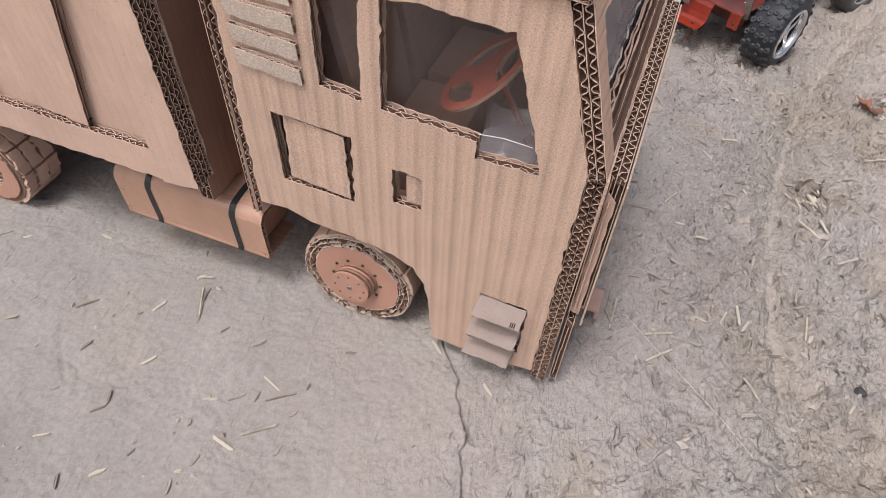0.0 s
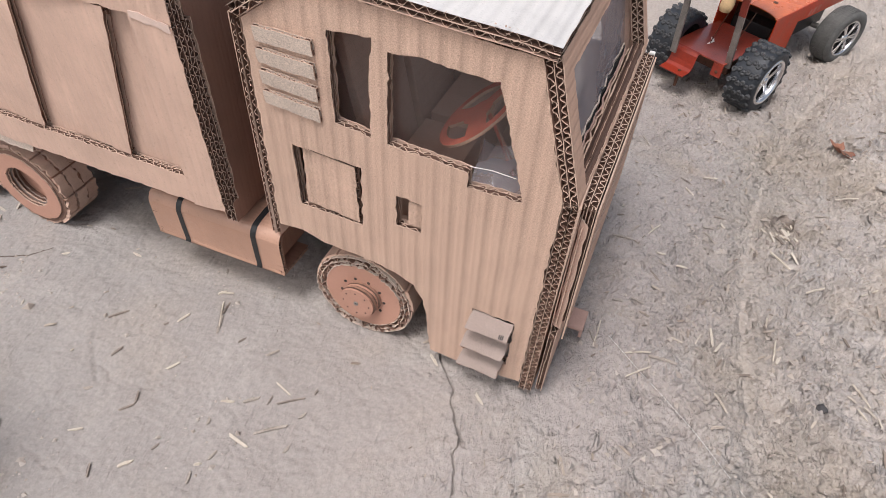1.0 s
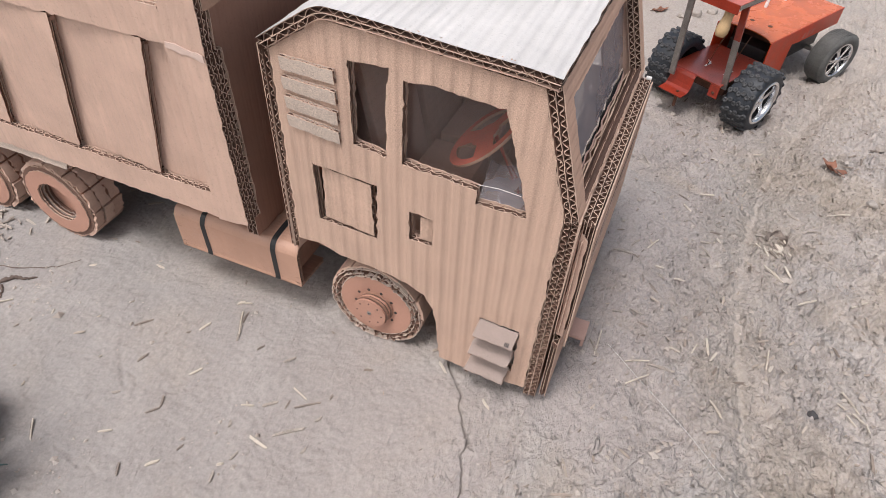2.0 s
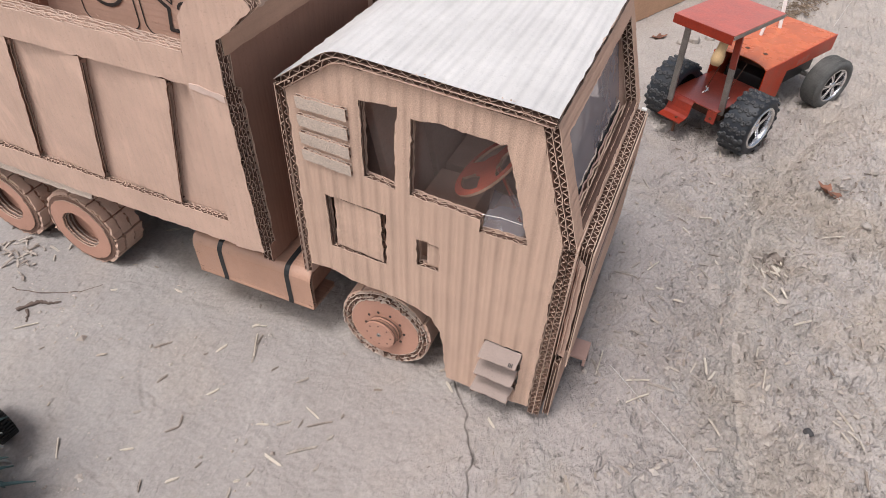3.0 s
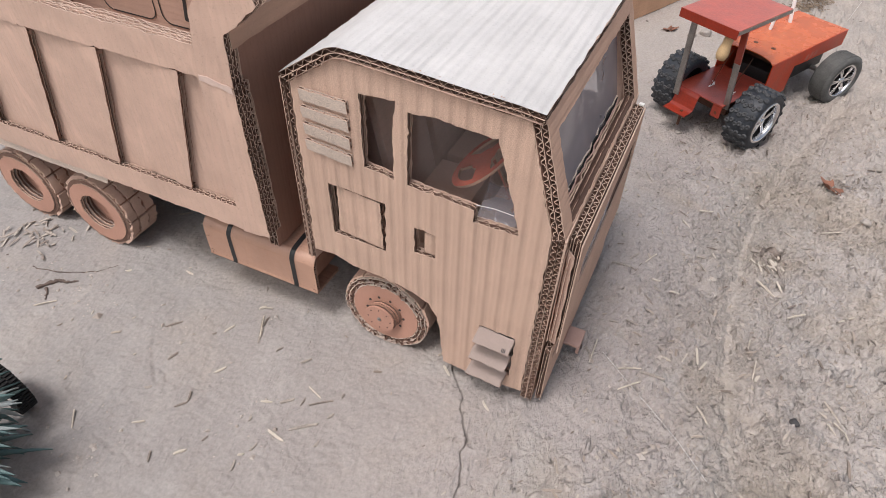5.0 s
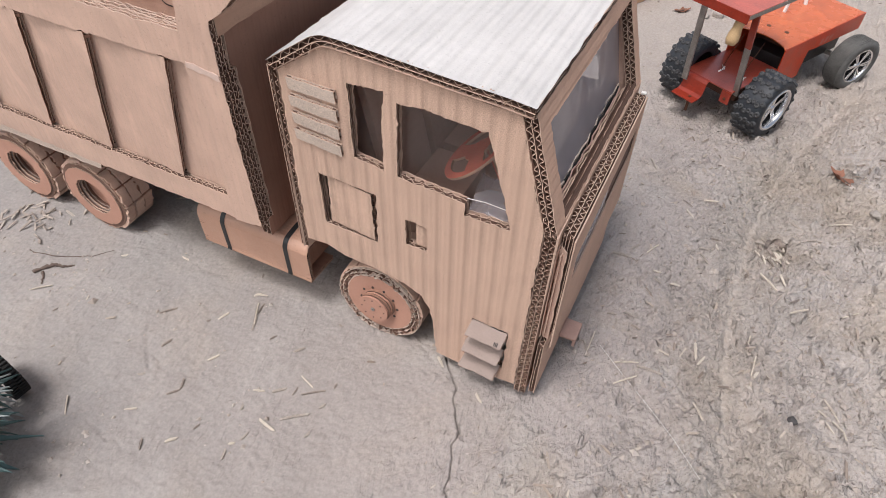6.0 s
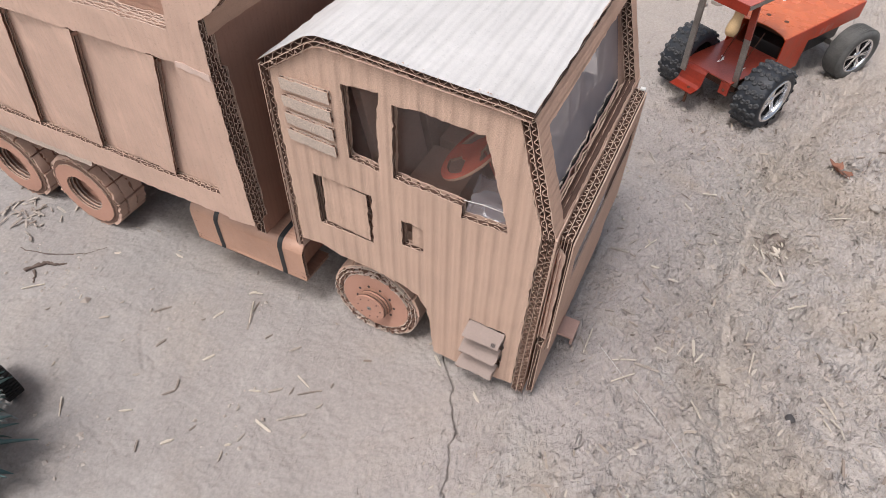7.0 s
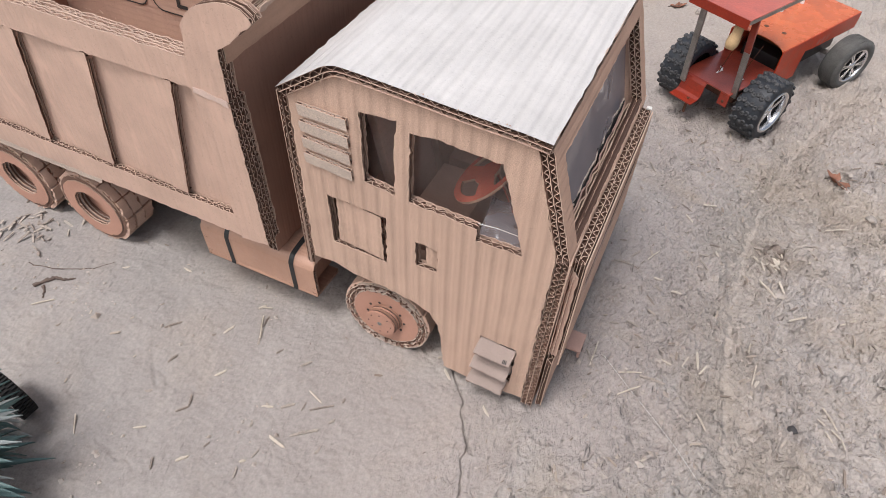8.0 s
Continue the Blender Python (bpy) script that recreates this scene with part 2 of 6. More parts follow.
def soil():
    """Dry clay: smooth grey-beige by the truck, pinkish before the cab, ochre along a rolled wheel track, pale and lumpy beyond it."""
    m = Net("dry_trodden_clay", 0.95)
    big = m.noise(3.2, 5.0, 0.6)
    mid = m.noise(28.0, 6.0, 0.62, None, 0.4)
    fine = m.noise(260.0, 5.0, 0.7)
    grit = m.noise(900.0, 2.0, 0.6)
    x, y = m.axis(0), m.axis(1)
    where = m.math("ADD", m.math("ADD", x, 0.5), m.math("MULTIPLY", m.math("SUBTRACT", big, 0.5), 0.30))
    flaky = m.ramp(where, (0.40, (0.17, 0.17, 0.17)), (0.62, (1, 1, 1)))
    col = m.ramp(where, (0.05, (0.365, 0.336, 0.316)), (0.36, (0.385, 0.343, 0.318)), (0.54, (0.450, 0.396, 0.366)), (0.70, (0.530, 0.470, 0.428)), (0.90, (0.630, 0.568, 0.520)))
    ochre = m.ramp(m.noise(7.0, 4.0, 0.6, None, 0.6), (0.48, (0, 0, 0)), (0.64, (1, 1, 1)))
    col = m.mix(m.math("MULTIPLY", ochre, m.math("MULTIPLY_ADD", flaky, 0.55, 0.10)), col, (0.49, 0.405, 0.320))
    ashen = m.ramp(m.noise(9.5, 4.0, 0.6, (1.0, 0.8, 1.0), 0.4), (0.50, (0, 0, 0)), (0.66, (1, 1, 1)))
    col = m.mix(m.math("MULTIPLY", ashen, m.math("MULTIPLY_ADD", flaky, 0.35, 0.25)), col, (0.520, 0.485, 0.455))
    bend = m.math("SUBTRACT", y, 0.25)
    track = m.math("ABSOLUTE", m.math("SUBTRACT", x, m.math("MULTIPLY_ADD", m.math("MULTIPLY", bend, bend), 0.47, 0.164)))
    verge = m.ramp(m.math("ADD", m.math("MULTIPLY", track, 9.0), m.math("MULTIPLY", mid, 0.5)), (0.30, (1, 1, 1)), (0.80, (0, 0, 0)))
    col = m.mix(m.math("MULTIPLY", verge, 0.42), col, (0.445, 0.385, 0.325))
    band = m.ramp(m.math("ADD", m.math("MULTIPLY", track, 42.0), m.math("MULTIPLY", mid, 0.7)), (0.40, (1, 1, 1)), (0.72, (0, 0, 0)))
    col = m.mix(m.math("MULTIPLY", band, 0.18), col, (0.53, 0.468, 0.405))
    # crevices of the relief darkened in colour, like shade lying in them
    col = m.mix(m.math("MULTIPLY", m.ramp(mid, (0.30, (1, 1, 1)), (0.46, (0, 0, 0))), m.math("MULTIPLY_ADD", flaky, 0.22, 0.12)), col, (0.30, 0.252, 0.222))
    col = m.mix(m.math("MULTIPLY", m.ramp(mid, (0.55, (0, 0, 0)), (0.72, (1, 1, 1))), 0.26), col, (0.49, 0.440, 0.402))
    away = m.ramp(m.math("ADD", m.math("MULTIPLY", y, 0.5), m.math("MULTIPLY", mid, 0.2)), (0.32, (0, 0, 0)), (0.50, (1, 1, 1)))
    col = m.mix(m.math("MULTIPLY", away, 0.7), col, (0.470, 0.408, 0.358))
    span = m.math("SQRT", m.math("ADD", m.math("MULTIPLY", x, x), m.math("MULTIPLY", y, y)))
    beyond = m.ramp(m.math("MULTIPLY", m.math("ADD", span, m.math("MULTIPLY", big, 1.0)), 0.2), (0.30, (0, 0, 0)), (0.60, (1, 1, 1)))
    plain_soil = m.ramp(m.noise(1.1, 6.0, 0.65, None, 0.5), (0.3, (0.40, 0.35, 0.315)), (0.7, (0.52, 0.455, 0.40)))
    col = m.mix(beyond, col, plain_soil)
    speck = m.math("MULTIPLY_ADD", fine, 0.60, 0.505)
    g = m.n.new("ShaderNodeCombineColor")
    for s in g.inputs[:3]:
        m.l.new(speck, s)
    col = m.mix(1.0, col, g.outputs[0], "MULTIPLY")
    dust = m.math("SUBTRACT", 1.0, m.math("MULTIPLY", band, 0.7))
    trodden = m.ramp(m.noise(15.0, 3.0, 0.6, None, 0.6), (0.38, (0.62, 0.62, 0.62)), (0.60, (1, 1, 1)))
    broken = m.math("MULTIPLY", m.math("MULTIPLY", m.math("MULTIPLY", flaky, dust), trodden), m.math("SUBTRACT", 1.0, m.math("MULTIPLY", away, 0.6)))
    crust = m.ramp(m.noise(70.0, 6.0, 0.62, (1.0, 0.70, 1.0), 0.25), (0.34, (0, 0, 0)), (0.64, (1, 1, 1)))
    scale = m.ramp(m.noise(190.0, 4.0, 0.6, (1.0, 0.55, 1.0), 0.3), (0.36, (0, 0, 0)), (0.66, (1, 1, 1)))
    pits = m.ramp(m.noise(115.0, 2.0, 0.5, (1.0, 0.5, 1.0), 0.4), (0.31, (0, 0, 0)), (0.40, (1, 1, 1)))
    # pits tinted dark too, so their small shadows are in the colour
    col = m.mix(m.math("MULTIPLY", m.math("MULTIPLY", m.math("SUBTRACT", 1.0, pits), broken), 0.42), col, (0.23, 0.190, 0.165))
    nrm = m.bump(mid, 0.0035, 0.5)
    nrm = m.bump(m.math("MULTIPLY", crust, broken), 0.0036, 1.0, nrm)
    nrm = m.bump(m.math("MULTIPLY", scale, m.math("MULTIPLY_ADD", broken, 0.95, 0.05)), 0.0020, 1.0, nrm)
    nrm = m.bump(m.math("MULTIPLY", pits, broken), 0.0026, 1.0, nrm)
    nrm = m.bump(fine, 0.0006, 0.8, nrm)
    nrm = m.bump(grit, 0.0003, 0.5, nrm)
    return m.done(col, nrm)


def scattered(name, *stops, rough=0.85):
    """Colour drawn for each loose piece."""
    m = Net(name, rough)
    geo = m.n.new("ShaderNodeNewGeometry")
    col = m.ramp(geo.outputs["Random Per Island"], *stops)
    return m.done(m.mix(0.12, col, m.ramp(m.noise(300.0, 3.0), (0.3, (0.12, 0.09, 0.06)), (0.7, (0.6, 0.5, 0.38)))))


M_SOIL = soil()
M_STRAW = scattered("straw_chips", (0.0, (0.52, 0.455, 0.385)), (0.14, (0.43, 0.37, 0.31)), (0.50, (0.33, 0.27, 0.225)), (0.78, (0.22, 0.175, 0.145)), (1.0, (0.13, 0.10, 0.085)))
M_STRAWY = plain("pale_straw", (0.54, 0.475, 0.395), 0.65, 0, 0.25, 120.0)
M_CHIPG = plain("grey_wood_chip", (0.36, 0.312, 0.27), 0.8, 0, 0.35, 150.0)
M_CHIPD = plain("dark_bark_chip", (0.27, 0.222, 0.190), 0.85, 0, 0.4, 150.0)
M_CRUMB = scattered("soil_crumbs", (0.0, (0.33, 0.28, 0.245)), (0.5, (0.41, 0.358, 0.32)), (1.0, (0.47, 0.415, 0.372)))
M_DULL = scattered("weathered_chips", (0.0, (0.46, 0.405, 0.355)), (0.5, (0.36, 0.312, 0.275)), (1.0, (0.25, 0.208, 0.180)))
M_CLOD = plain("dry_clay_clod", (0.36, 0.318, 0.282), 0.92, 0, 0.2, 70.0, 0.0008)
M_GRASS = scattered("dry_grass", (0.0, (0.12, 0.08, 0.055)), (0.6, (0.24, 0.165, 0.11)), (1.0, (0.40, 0.31, 0.22)))


# ---- mesh helpers ----
from mathutils.geometry import tessellate_polygon

rng = random.Random(7)


class Geo:
    """Collects faces with materials and makes one mesh of them."""

    def __init__(self):
        self.v, self.f, self.m, self.mats, self.smooth = [], [], [], [], []

    def slot(self, mat):
        if mat not in self.mats:
            self.mats.append(mat)
        return self.mats.index(mat)

    def add(self, verts, faces, mat, smooth=False):
        o, k = len(self.v), self.slot(mat)
        self.v += [tuple(p) for p in verts]
        for f in faces:
            self.f.append(tuple(i + o for i in f))
            self.m.append(k)
            self.smooth.append(smooth)

    def mesh(self, name):
        me = bpy.data.meshes.new(name)
        me.from_pydata(self.v, [], self.f)
        for mat in self.mats:
            me.materials.append(mat)
        me.polygons.foreach_set("material_index", self.m)
        me.polygons.foreach_set("use_smooth", self.smooth)
        me.update()
        return me

    # shapes
    def prism(self, outer, holes, frame, c0, c1, mat, mat_side=None):
        loops = [list(outer)] + [list(h) for h in holes]
        flat = [p for l in loops for p in l]
        tris = tessellate_polygon([[Vector((a, b, 0)) for a, b in l] for l in loops])
        n = len(flat)
        vs = [frame @ Vector((a, b, c0)) for a, b in flat] + [frame @ Vector((a, b, c1)) for a, b in flat]
        self.add(vs, [tuple(t) for t in tris] + [tuple(i + n for i in reversed(t)) for t in tris], mat)
        sides, o = [], 0
        for l in loops:
            k = len(l)
            sides += [(o + i, o + (i + 1) % k, n + o + (i + 1) % k, n + o + i) for i in range(k)]
            o += k
        self.add(vs, sides, mat_side or mat)

    def box(self, lo, hi, mat, frame=Matrix(), bevel=0.0):
        bm = bmesh.new()
        bmesh.ops.create_cube(bm, size=1.0)
        for v in bm.verts:
            v.co = Vector([(l + h) / 2 + c * (h - l) for l, h, c in zip(lo, hi, v.co)])
        if bevel:
            bmesh.ops.bevel(bm, geom=bm.edges[:], offset=bevel, segments=2, affect="EDGES", profile=0.6)
        bm.verts.index_update()
        self.add([frame @ v.co for v in bm.verts], [[v.index for v in f.verts] for f in bm.faces], mat)
        bm.free()

    def lathe(self, profile, frame, mat, seg=40, smooth=True, closed=False):
        """profile: (radius, height) pairs turned round the frame's z."""
        vs = [frame @ Vector((r * math.cos(2 * math.pi * i / seg), r * math.sin(2 * math.pi * i / seg), h)) for r, h in profile for i in range(seg)]
        fs, k = [], len(profile)
        for j in range(k if closed else k - 1):
            for i in range(seg):
                a, b = j * seg, (j + 1) % k * seg
                fs.append((a + i, a + (i + 1) % seg, b + (i + 1) % seg, b + i))
        self.add(vs, fs, mat, smooth)

    def tube(self, pts, radius, mat, seg=8, taper=None):
        pts = [Vector(p) for p in pts]
        vs, fs = [], []
        for i, p in enumerate(pts):
            d = (pts[min(i + 1, len(pts) - 1)] - pts[max(i - 1, 0)]).normalized()
            a = d.orthogonal().normalized() if i == 0 else (a - d * a.dot(d)).normalized()
            b = d.cross(a)
            r = radius if taper is None else radius * taper[i]
            vs += [p + r * (math.cos(2 * math.pi * k / seg) * a + math.sin(2 * math.pi * k / seg) * b) for k in range(seg)]
        for i in range(len(pts) - 1):
            fs += [(i * seg + k, i * seg + (k + 1) % seg, (i + 1) * seg + (k + 1) % seg, (i + 1) * seg + k) for k in range(seg)]
        self.add(vs, fs, mat, True)
        self.add(vs[:seg] + vs[-seg:], [tuple(range(seg))[::-1], tuple(range(seg, 2 * seg))], mat)

    def ribbon(self, a, b, thick, inward, depth, pitch, mat, zig=True, recess=0.0004):
        """The flutes that show in a cut edge: a folded paper web from a to b, filling 'thick'."""
        a, b = Vector(a), Vector(b)
        run = (b - a).length
        if run < 0.003:
            return
        steps = max(2, int(run / pitch * 8)) if zig else max(2, int(run / 0.006))
        phase, kink, way = rng.random() * 6.28, 0.0, []
        for i in range(steps + 1):
            s = i / steps
            kink += rng.gauss(0, 0.30) if zig else rng.gauss(0, 0.25)
            w = math.sin(2 * math.pi * s * run / pitch + phase + kink) if zig else 0.5 * math.sin(kink)
            w = max(-1, min(1, w * 1.25)) * (1 - 0.35 * abs(math.sin(kink * 1.7)))
            way.append((s * run, thick.length * (0.5 + 0.46 * w), recess + abs(rng.gauss(0, 0.0004))))
        along, up, half, vs = (b - a).normalized(), thick.normalized(), 0.00034, []
        for i in range(steps + 1):
            p, q = way[max(0, i - 1)], way[min(steps, i + 1)]
            dx, dy = q[0] - p[0], q[1] - p[1]
            n = math.hypot(dx, dy) or 1.0
            for k in (-half, half):
                c = a + along * (way[i][0] - k * dy / n) + up * (way[i][1] + k * dx / n)
                vs += [c + inward * way[i][2], c + inward * depth]
        top = [(4 * i, 4 * i + 4, 4 * i + 6, 4 * i + 2) for i in range(steps)]
        fs = [(4 * i + k, 4 * i + 4 + k, 4 * i + 5 + k, 4 * i + 1 + k) for i in range(steps) for k in (0, 2)]
        # pale web ends, dark web sides: the cells' shade is coloured in
        self.add(vs, top, M_RAW)
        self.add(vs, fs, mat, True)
        # added dark sheet behind the web, in place of the cells' shade
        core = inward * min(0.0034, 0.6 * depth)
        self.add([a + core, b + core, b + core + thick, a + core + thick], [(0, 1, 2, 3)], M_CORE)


def part(name, geo, parent=None, label=""):
    """Links what a Geo holds as one mesh, under its thing or part."""
    ob = new(name, geo.mesh(name))
    if parent is not None:
        ob.parent = parent
        o = parent
        m = Matrix()
        while o is not None:
            m = Matrix(o.matrix_basis) @ m if o.parent is None else m
            o = o.parent
        ob.matrix_parent_inverse = m.inverted() if parent.parent is None else Matrix()
    if label:
        ob["label"] = label
    return ob


def thing(name, loc, label, category, group="", kind=""):
    ob = new(name)
    ob.location = loc
    ob.empty_display_size = 0.02
    return tagged(ob, label, category, group, kind)


def rough_line(points, step=0.006, jit=0.0005, keep=True):
    """A polygon cut by hand: its edges broken up and shaken."""
    out, n = [], len(points)
    for i in range(n):
        (x0, y0), (x1, y1) = points[i], points[(i + 1) % n]
        k = max(1, int(math.hypot(x1 - x0, y1 - y0) / step))
        for j in range(k):
            s = j / k
            q = 0.0 if j == 0 else jit
            out.append((x0 + (x1 - x0) * s + rng.gauss(0, q), y0 + (y1 - y0) * s + rng.gauss(0, q)))
    return out


def area(poly):
    return sum(poly[i - 1][0] * poly[i][1] - poly[i][0] * poly[i - 1][1] for i in range(len(poly)))


def board(geo, outer, holes, frame, thick, face, walls=2, flute=1, pitch=0.0082, depth=0.007, back=None, jit=0.0005, liner=0.0006, edges=True, medium=None, rim=None):
    """Corrugated board: liners with fluted paper between them, seen at every cut edge. frame: a, b in the plane, c into the board.
    flute: the plane axis along which the flutes run."""
    outer = list(outer) if area(outer) > 0 else list(outer)[::-1]
    holes = [list(h) if area(h) < 0 else list(h)[::-1] for h in holes]
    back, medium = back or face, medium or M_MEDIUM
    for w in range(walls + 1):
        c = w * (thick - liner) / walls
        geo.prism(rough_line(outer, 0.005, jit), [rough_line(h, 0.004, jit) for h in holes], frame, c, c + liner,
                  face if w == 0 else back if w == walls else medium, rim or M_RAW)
    if not edges:
        return
    turn = frame.to_3x3()
    for loop in [outer] + holes:
        for i in range(len(loop)):
            (x0, y0), (x1, y1) = loop[i], loop[(i + 1) % len(loop)]
            d = Vector((x1 - x0, y1 - y0))
            if d.length < 0.003:
                continue
            d.normalize()
            inward = turn @ Vector((-d.y, d.x, 0))
            zig = abs(d[flute]) < 0.8
            for w in range(walls):
                c0 = liner + w * (thick - liner) / walls
                c1 = (w + 1) * (thick - liner) / walls
                geo.ribbon(frame @ Vector((x0, y0, c0)), frame @ Vector((x1, y1, c0)), turn @ Vector((0, 0, c1 - c0)), inward, depth, pitch * (0.92 + 0.16 * rng.random()), medium, zig)


def frame_of(origin, a, b):
    """A pose whose x and y run along a and b; z is their normal."""
    a, b = Vector(a).normalized(), Vector(b)
    c = a.cross(b).normalized()
    b = c.cross(a)
    m = Matrix((a, b, c)).transposed().to_4x4()
    m.translation = origin
    return m


# plane frames: near side looks along +y into the board, far side along -y
NEAR = Matrix(((1, 0, 0, 0), (0, 0, 1, 0), (0, 1, 0, 0), (0, 0, 0, 1)))  # (x, z, depth) -> x, y, z


def side_frame(y):
    return Matrix.Translation((0, y, 0)) @ NEAR


def front_frame(x):
    """(y, z, depth): depth runs back from the front face at x."""
    return Matrix(((0, 0, -1, x), (1, 0, 0, 0), (0, 1, 0, 0), (0, 0, 0, 1)))


def arc(cx, cy, r, a0, a1, n, ry=None):
    ry = ry or r
    return [(cx + r * math.cos(radians(a0 + (a1 - a0) * i / n)), cy + ry * math.sin(radians(a0 + (a1 - a0) * i / n))) for i in range(n + 1)]


# ---- ground ----
def lattice_noise(x, y, seed):
    """Smooth value noise on arrays."""
    xi, yi = np.floor(x).astype(np.int64), np.floor(y).astype(np.int64)
    fx, fy = x - xi, y - yi
    fx, fy = fx * fx * (3 - 2 * fx), fy * fy * (3 - 2 * fy)

    def h(i, j):
        k = (i * 374761393 + j * 668265263 + seed * 974634777) & 0xFFFFFFFF
        k = ((k ^ (k >> 13)) * 1274126177) & 0xFFFFFFFF
        return ((k ^ (k >> 16)) & 0xFFFF) / 32767.5 - 1.0

    return (h(xi, yi) * (1 - fx) + h(xi + 1, yi) * fx) * (1 - fy) + (h(xi, yi + 1) * (1 - fx) + h(xi + 1, yi + 1) * fx) * fy


def step01(v):
    v = np.clip(v, 0, 1)
    return v * v * (3 - 2 * v)


CRACK = [(-0.095, 0.030), (-0.086, 0.012), (-0.076, 0.001), (-0.061, -0.015), (-0.057, -0.030), (-0.046, -0.046), (-0.038, -0.057), (-0.040, -0.070), (-0.031, -0.085), (-0.026, -0.103), (-0.020, -0.130), (-0.024, -0.160), (-0.012, -0.200)]
CRACK_SIDE = [(-0.350, -0.203), (-0.332, -0.206), (-0.312, -0.206), (-0.298, -0.211), (-0.286, -0.207), (-0.270, -0.222)]
CRACK_LEFT = [(-0.384, -0.089), (-0.374, -0.104), (-0.362, -0.116), (-0.344, -0.133)]
CRACK_BEND = [(-0.352, -0.122), (-0.334, -0.126), (-0.315, -0.129), (-0.301, -0.121), (-0.296, -0.110)]
CRACK_SPLIT = [(0.231, 0.234), (0.228, 0.197), (0.237, 0.184), (0.251, 0.182)]
CRACK_BANK = [(0.150, -0.020), (0.166, 0.004), (0.192, 0.000), (0.215, 0.018), (0.232, 0.012)]


def near_line(x, y, line):
    best = np.full(x.shape, 9.0)
    for (ax, ay), (bx, by) in zip(line, line[1:]):
        dx, dy = bx - ax, by - ay
        s = np.clip(((x - ax) * dx + (y - ay) * dy) / (dx * dx + dy * dy), 0, 1)
        best = np.minimum(best, np.hypot(x - ax - s * dx, y - ay - s * dy))
    return best


def turned(x, y, scale, angle, seed):
    c, s = math.cos(angle) * scale, math.sin(angle) * scale
    return lattice_noise(c * x - s * y, s * x + c * y, seed)


def ground_height(x, y):
    x, y = np.asarray(x, float), np.asarray(y, float)
    x0, y0 = x, y
    x, y = x + 0.012 * lattice_noise(x0 * 31, y0 * 31, 21), y + 0.012 * lattice_noise(x0 * 31 + 7, y0 * 31, 22)
    rough = 0.36 + 1.35 * step01((x - 0.02) / 0.16) + 0.15 * step01((y - 0.35) / 0.4) * step01((x + 0.4) / 0.4)
    z = 0.0022 * lattice_noise(x * 7, y * 7, 1)
    z = z + rough * (0.0034 * turned(x, y, 26, 0.6, 2) + 0.0026 * np.abs(turned(x, y, 58, 1.1, 3)) + 0.0020 * np.abs(turned(x, y, 118, 2.0, 4)) - 0.0021)
    z = z + 0.0017 * rough * np.abs(turned(x, y, 230, 2.7, 5))
    lumps = turned(x + 3, y, 70, 0.3, 6)
    z = z + 0.005 * step01((rough - 0.5) * 2) * np.clip(lumps - 0.35, 0, 1) * rough
    flaky = step01((x0 - 0.0) / 0.14) * (0.65 + 0.35 * step01(0.5 + 0.9 * lattice_noise(x0 * 17, y0 * 17, 31)))
    flake = turned(x, y * 0.65, 75, 0.3, 32) + 0.6 * turned(x, y * 0.7, 160, 0.9, 33) + 0.35 * turned(x, y, 330, 1.7, 34)
    z = z + flaky * (0.0012 * step01(0.5 + 1.6 * flake) - 0.0024 * step01((-flake - 0.7) * 4))
    dents = turned(x, y * 0.5, 120, 0.15, 35) + 0.5 * turned(x, y * 0.6, 260, 0.5, 36)
    z = z - 0.0006 * (1 - 0.6 * flaky) * step01((-dents - 0.78) * 3)
    z = z + 0.008 * step01((x0 - 0.17) / 0.1) * np.clip(turned(x + 1, y, 42, 0.9, 37) - 0.15, 0, 1) * (1 + 0.5 * turned(x, y, 130, 0.4, 38))
    x, y = x0, y0
    z = z + 0.014 * step01((x - 0.20) / 0.12) * step01((y - 0.10) / 0.15)
    side = x - 0.164 - 0.47 * (np.clip(y, -1, 1.2) - 0.25) ** 2
    z = z - 0.003 * np.exp(-(side / 0.014) ** 2) + 0.002 * np.exp(-((np.abs(side) - 0.030) / 0.012) ** 2)
    clods = np.clip(turned(x0 + 5, y0, 38, 0.5, 51) + 0.35 * turned(x0, y0, 95, 1.2, 52) - 0.12, 0, 0.8)
    z = z + step01((side - 0.005) / 0.04) * (0.0034 * np.abs(turned(x0, y0, 84, 0.8, 53)) + 0.0022 * np.abs(turned(x0, y0, 175, 1.9, 54)))
    z = z + 0.0120 * step01((side - 0.020) / 0.05) * step01((y0 + 0.05) / 0.3) * clods ** 0.7
    wob = 0.007 * lattice_noise(x * 90, y * 90, 8) + 0.004 * lattice_noise(x * 260, y * 260, 9)
    for line, deep, wide in ((CRACK, 0.014, 0.00052), (CRACK_SIDE, 0.002, 0.0011), (CRACK_BANK, 0.004, 0.0014), (CRACK_LEFT, 0.0022, 0.0018), (CRACK_BEND, 0.0022, 0.0016), (CRACK_SPLIT, 0.005, 0.0018)):
        d = near_line(x + wob * 0.55, y - wob * 0.55, line)
        z = z - deep * (0.62 + 0.38 * lattice_noise(x * 55, y * 55, 12)) * np.exp(-(d / wide) ** 2)
    d = near_line(x, y, [(0.15, 0.98), (0.20, 1.137), (0.238, 1.257), (0.285, 1.42)])
    z = z + 0.016 * np.exp(-(d / 0.030) ** 2) * (1 + 0.5 * lattice_noise(x * 60, y * 60, 9))
    far = np.hypot(x, y - 0.3)
    z = z * (1 - step01((far - 1.3) / 1.2))
    return z + 0.02 * step01((far - 2) / 6) * lattice_noise(x * 0.9, y * 0.9, 10)


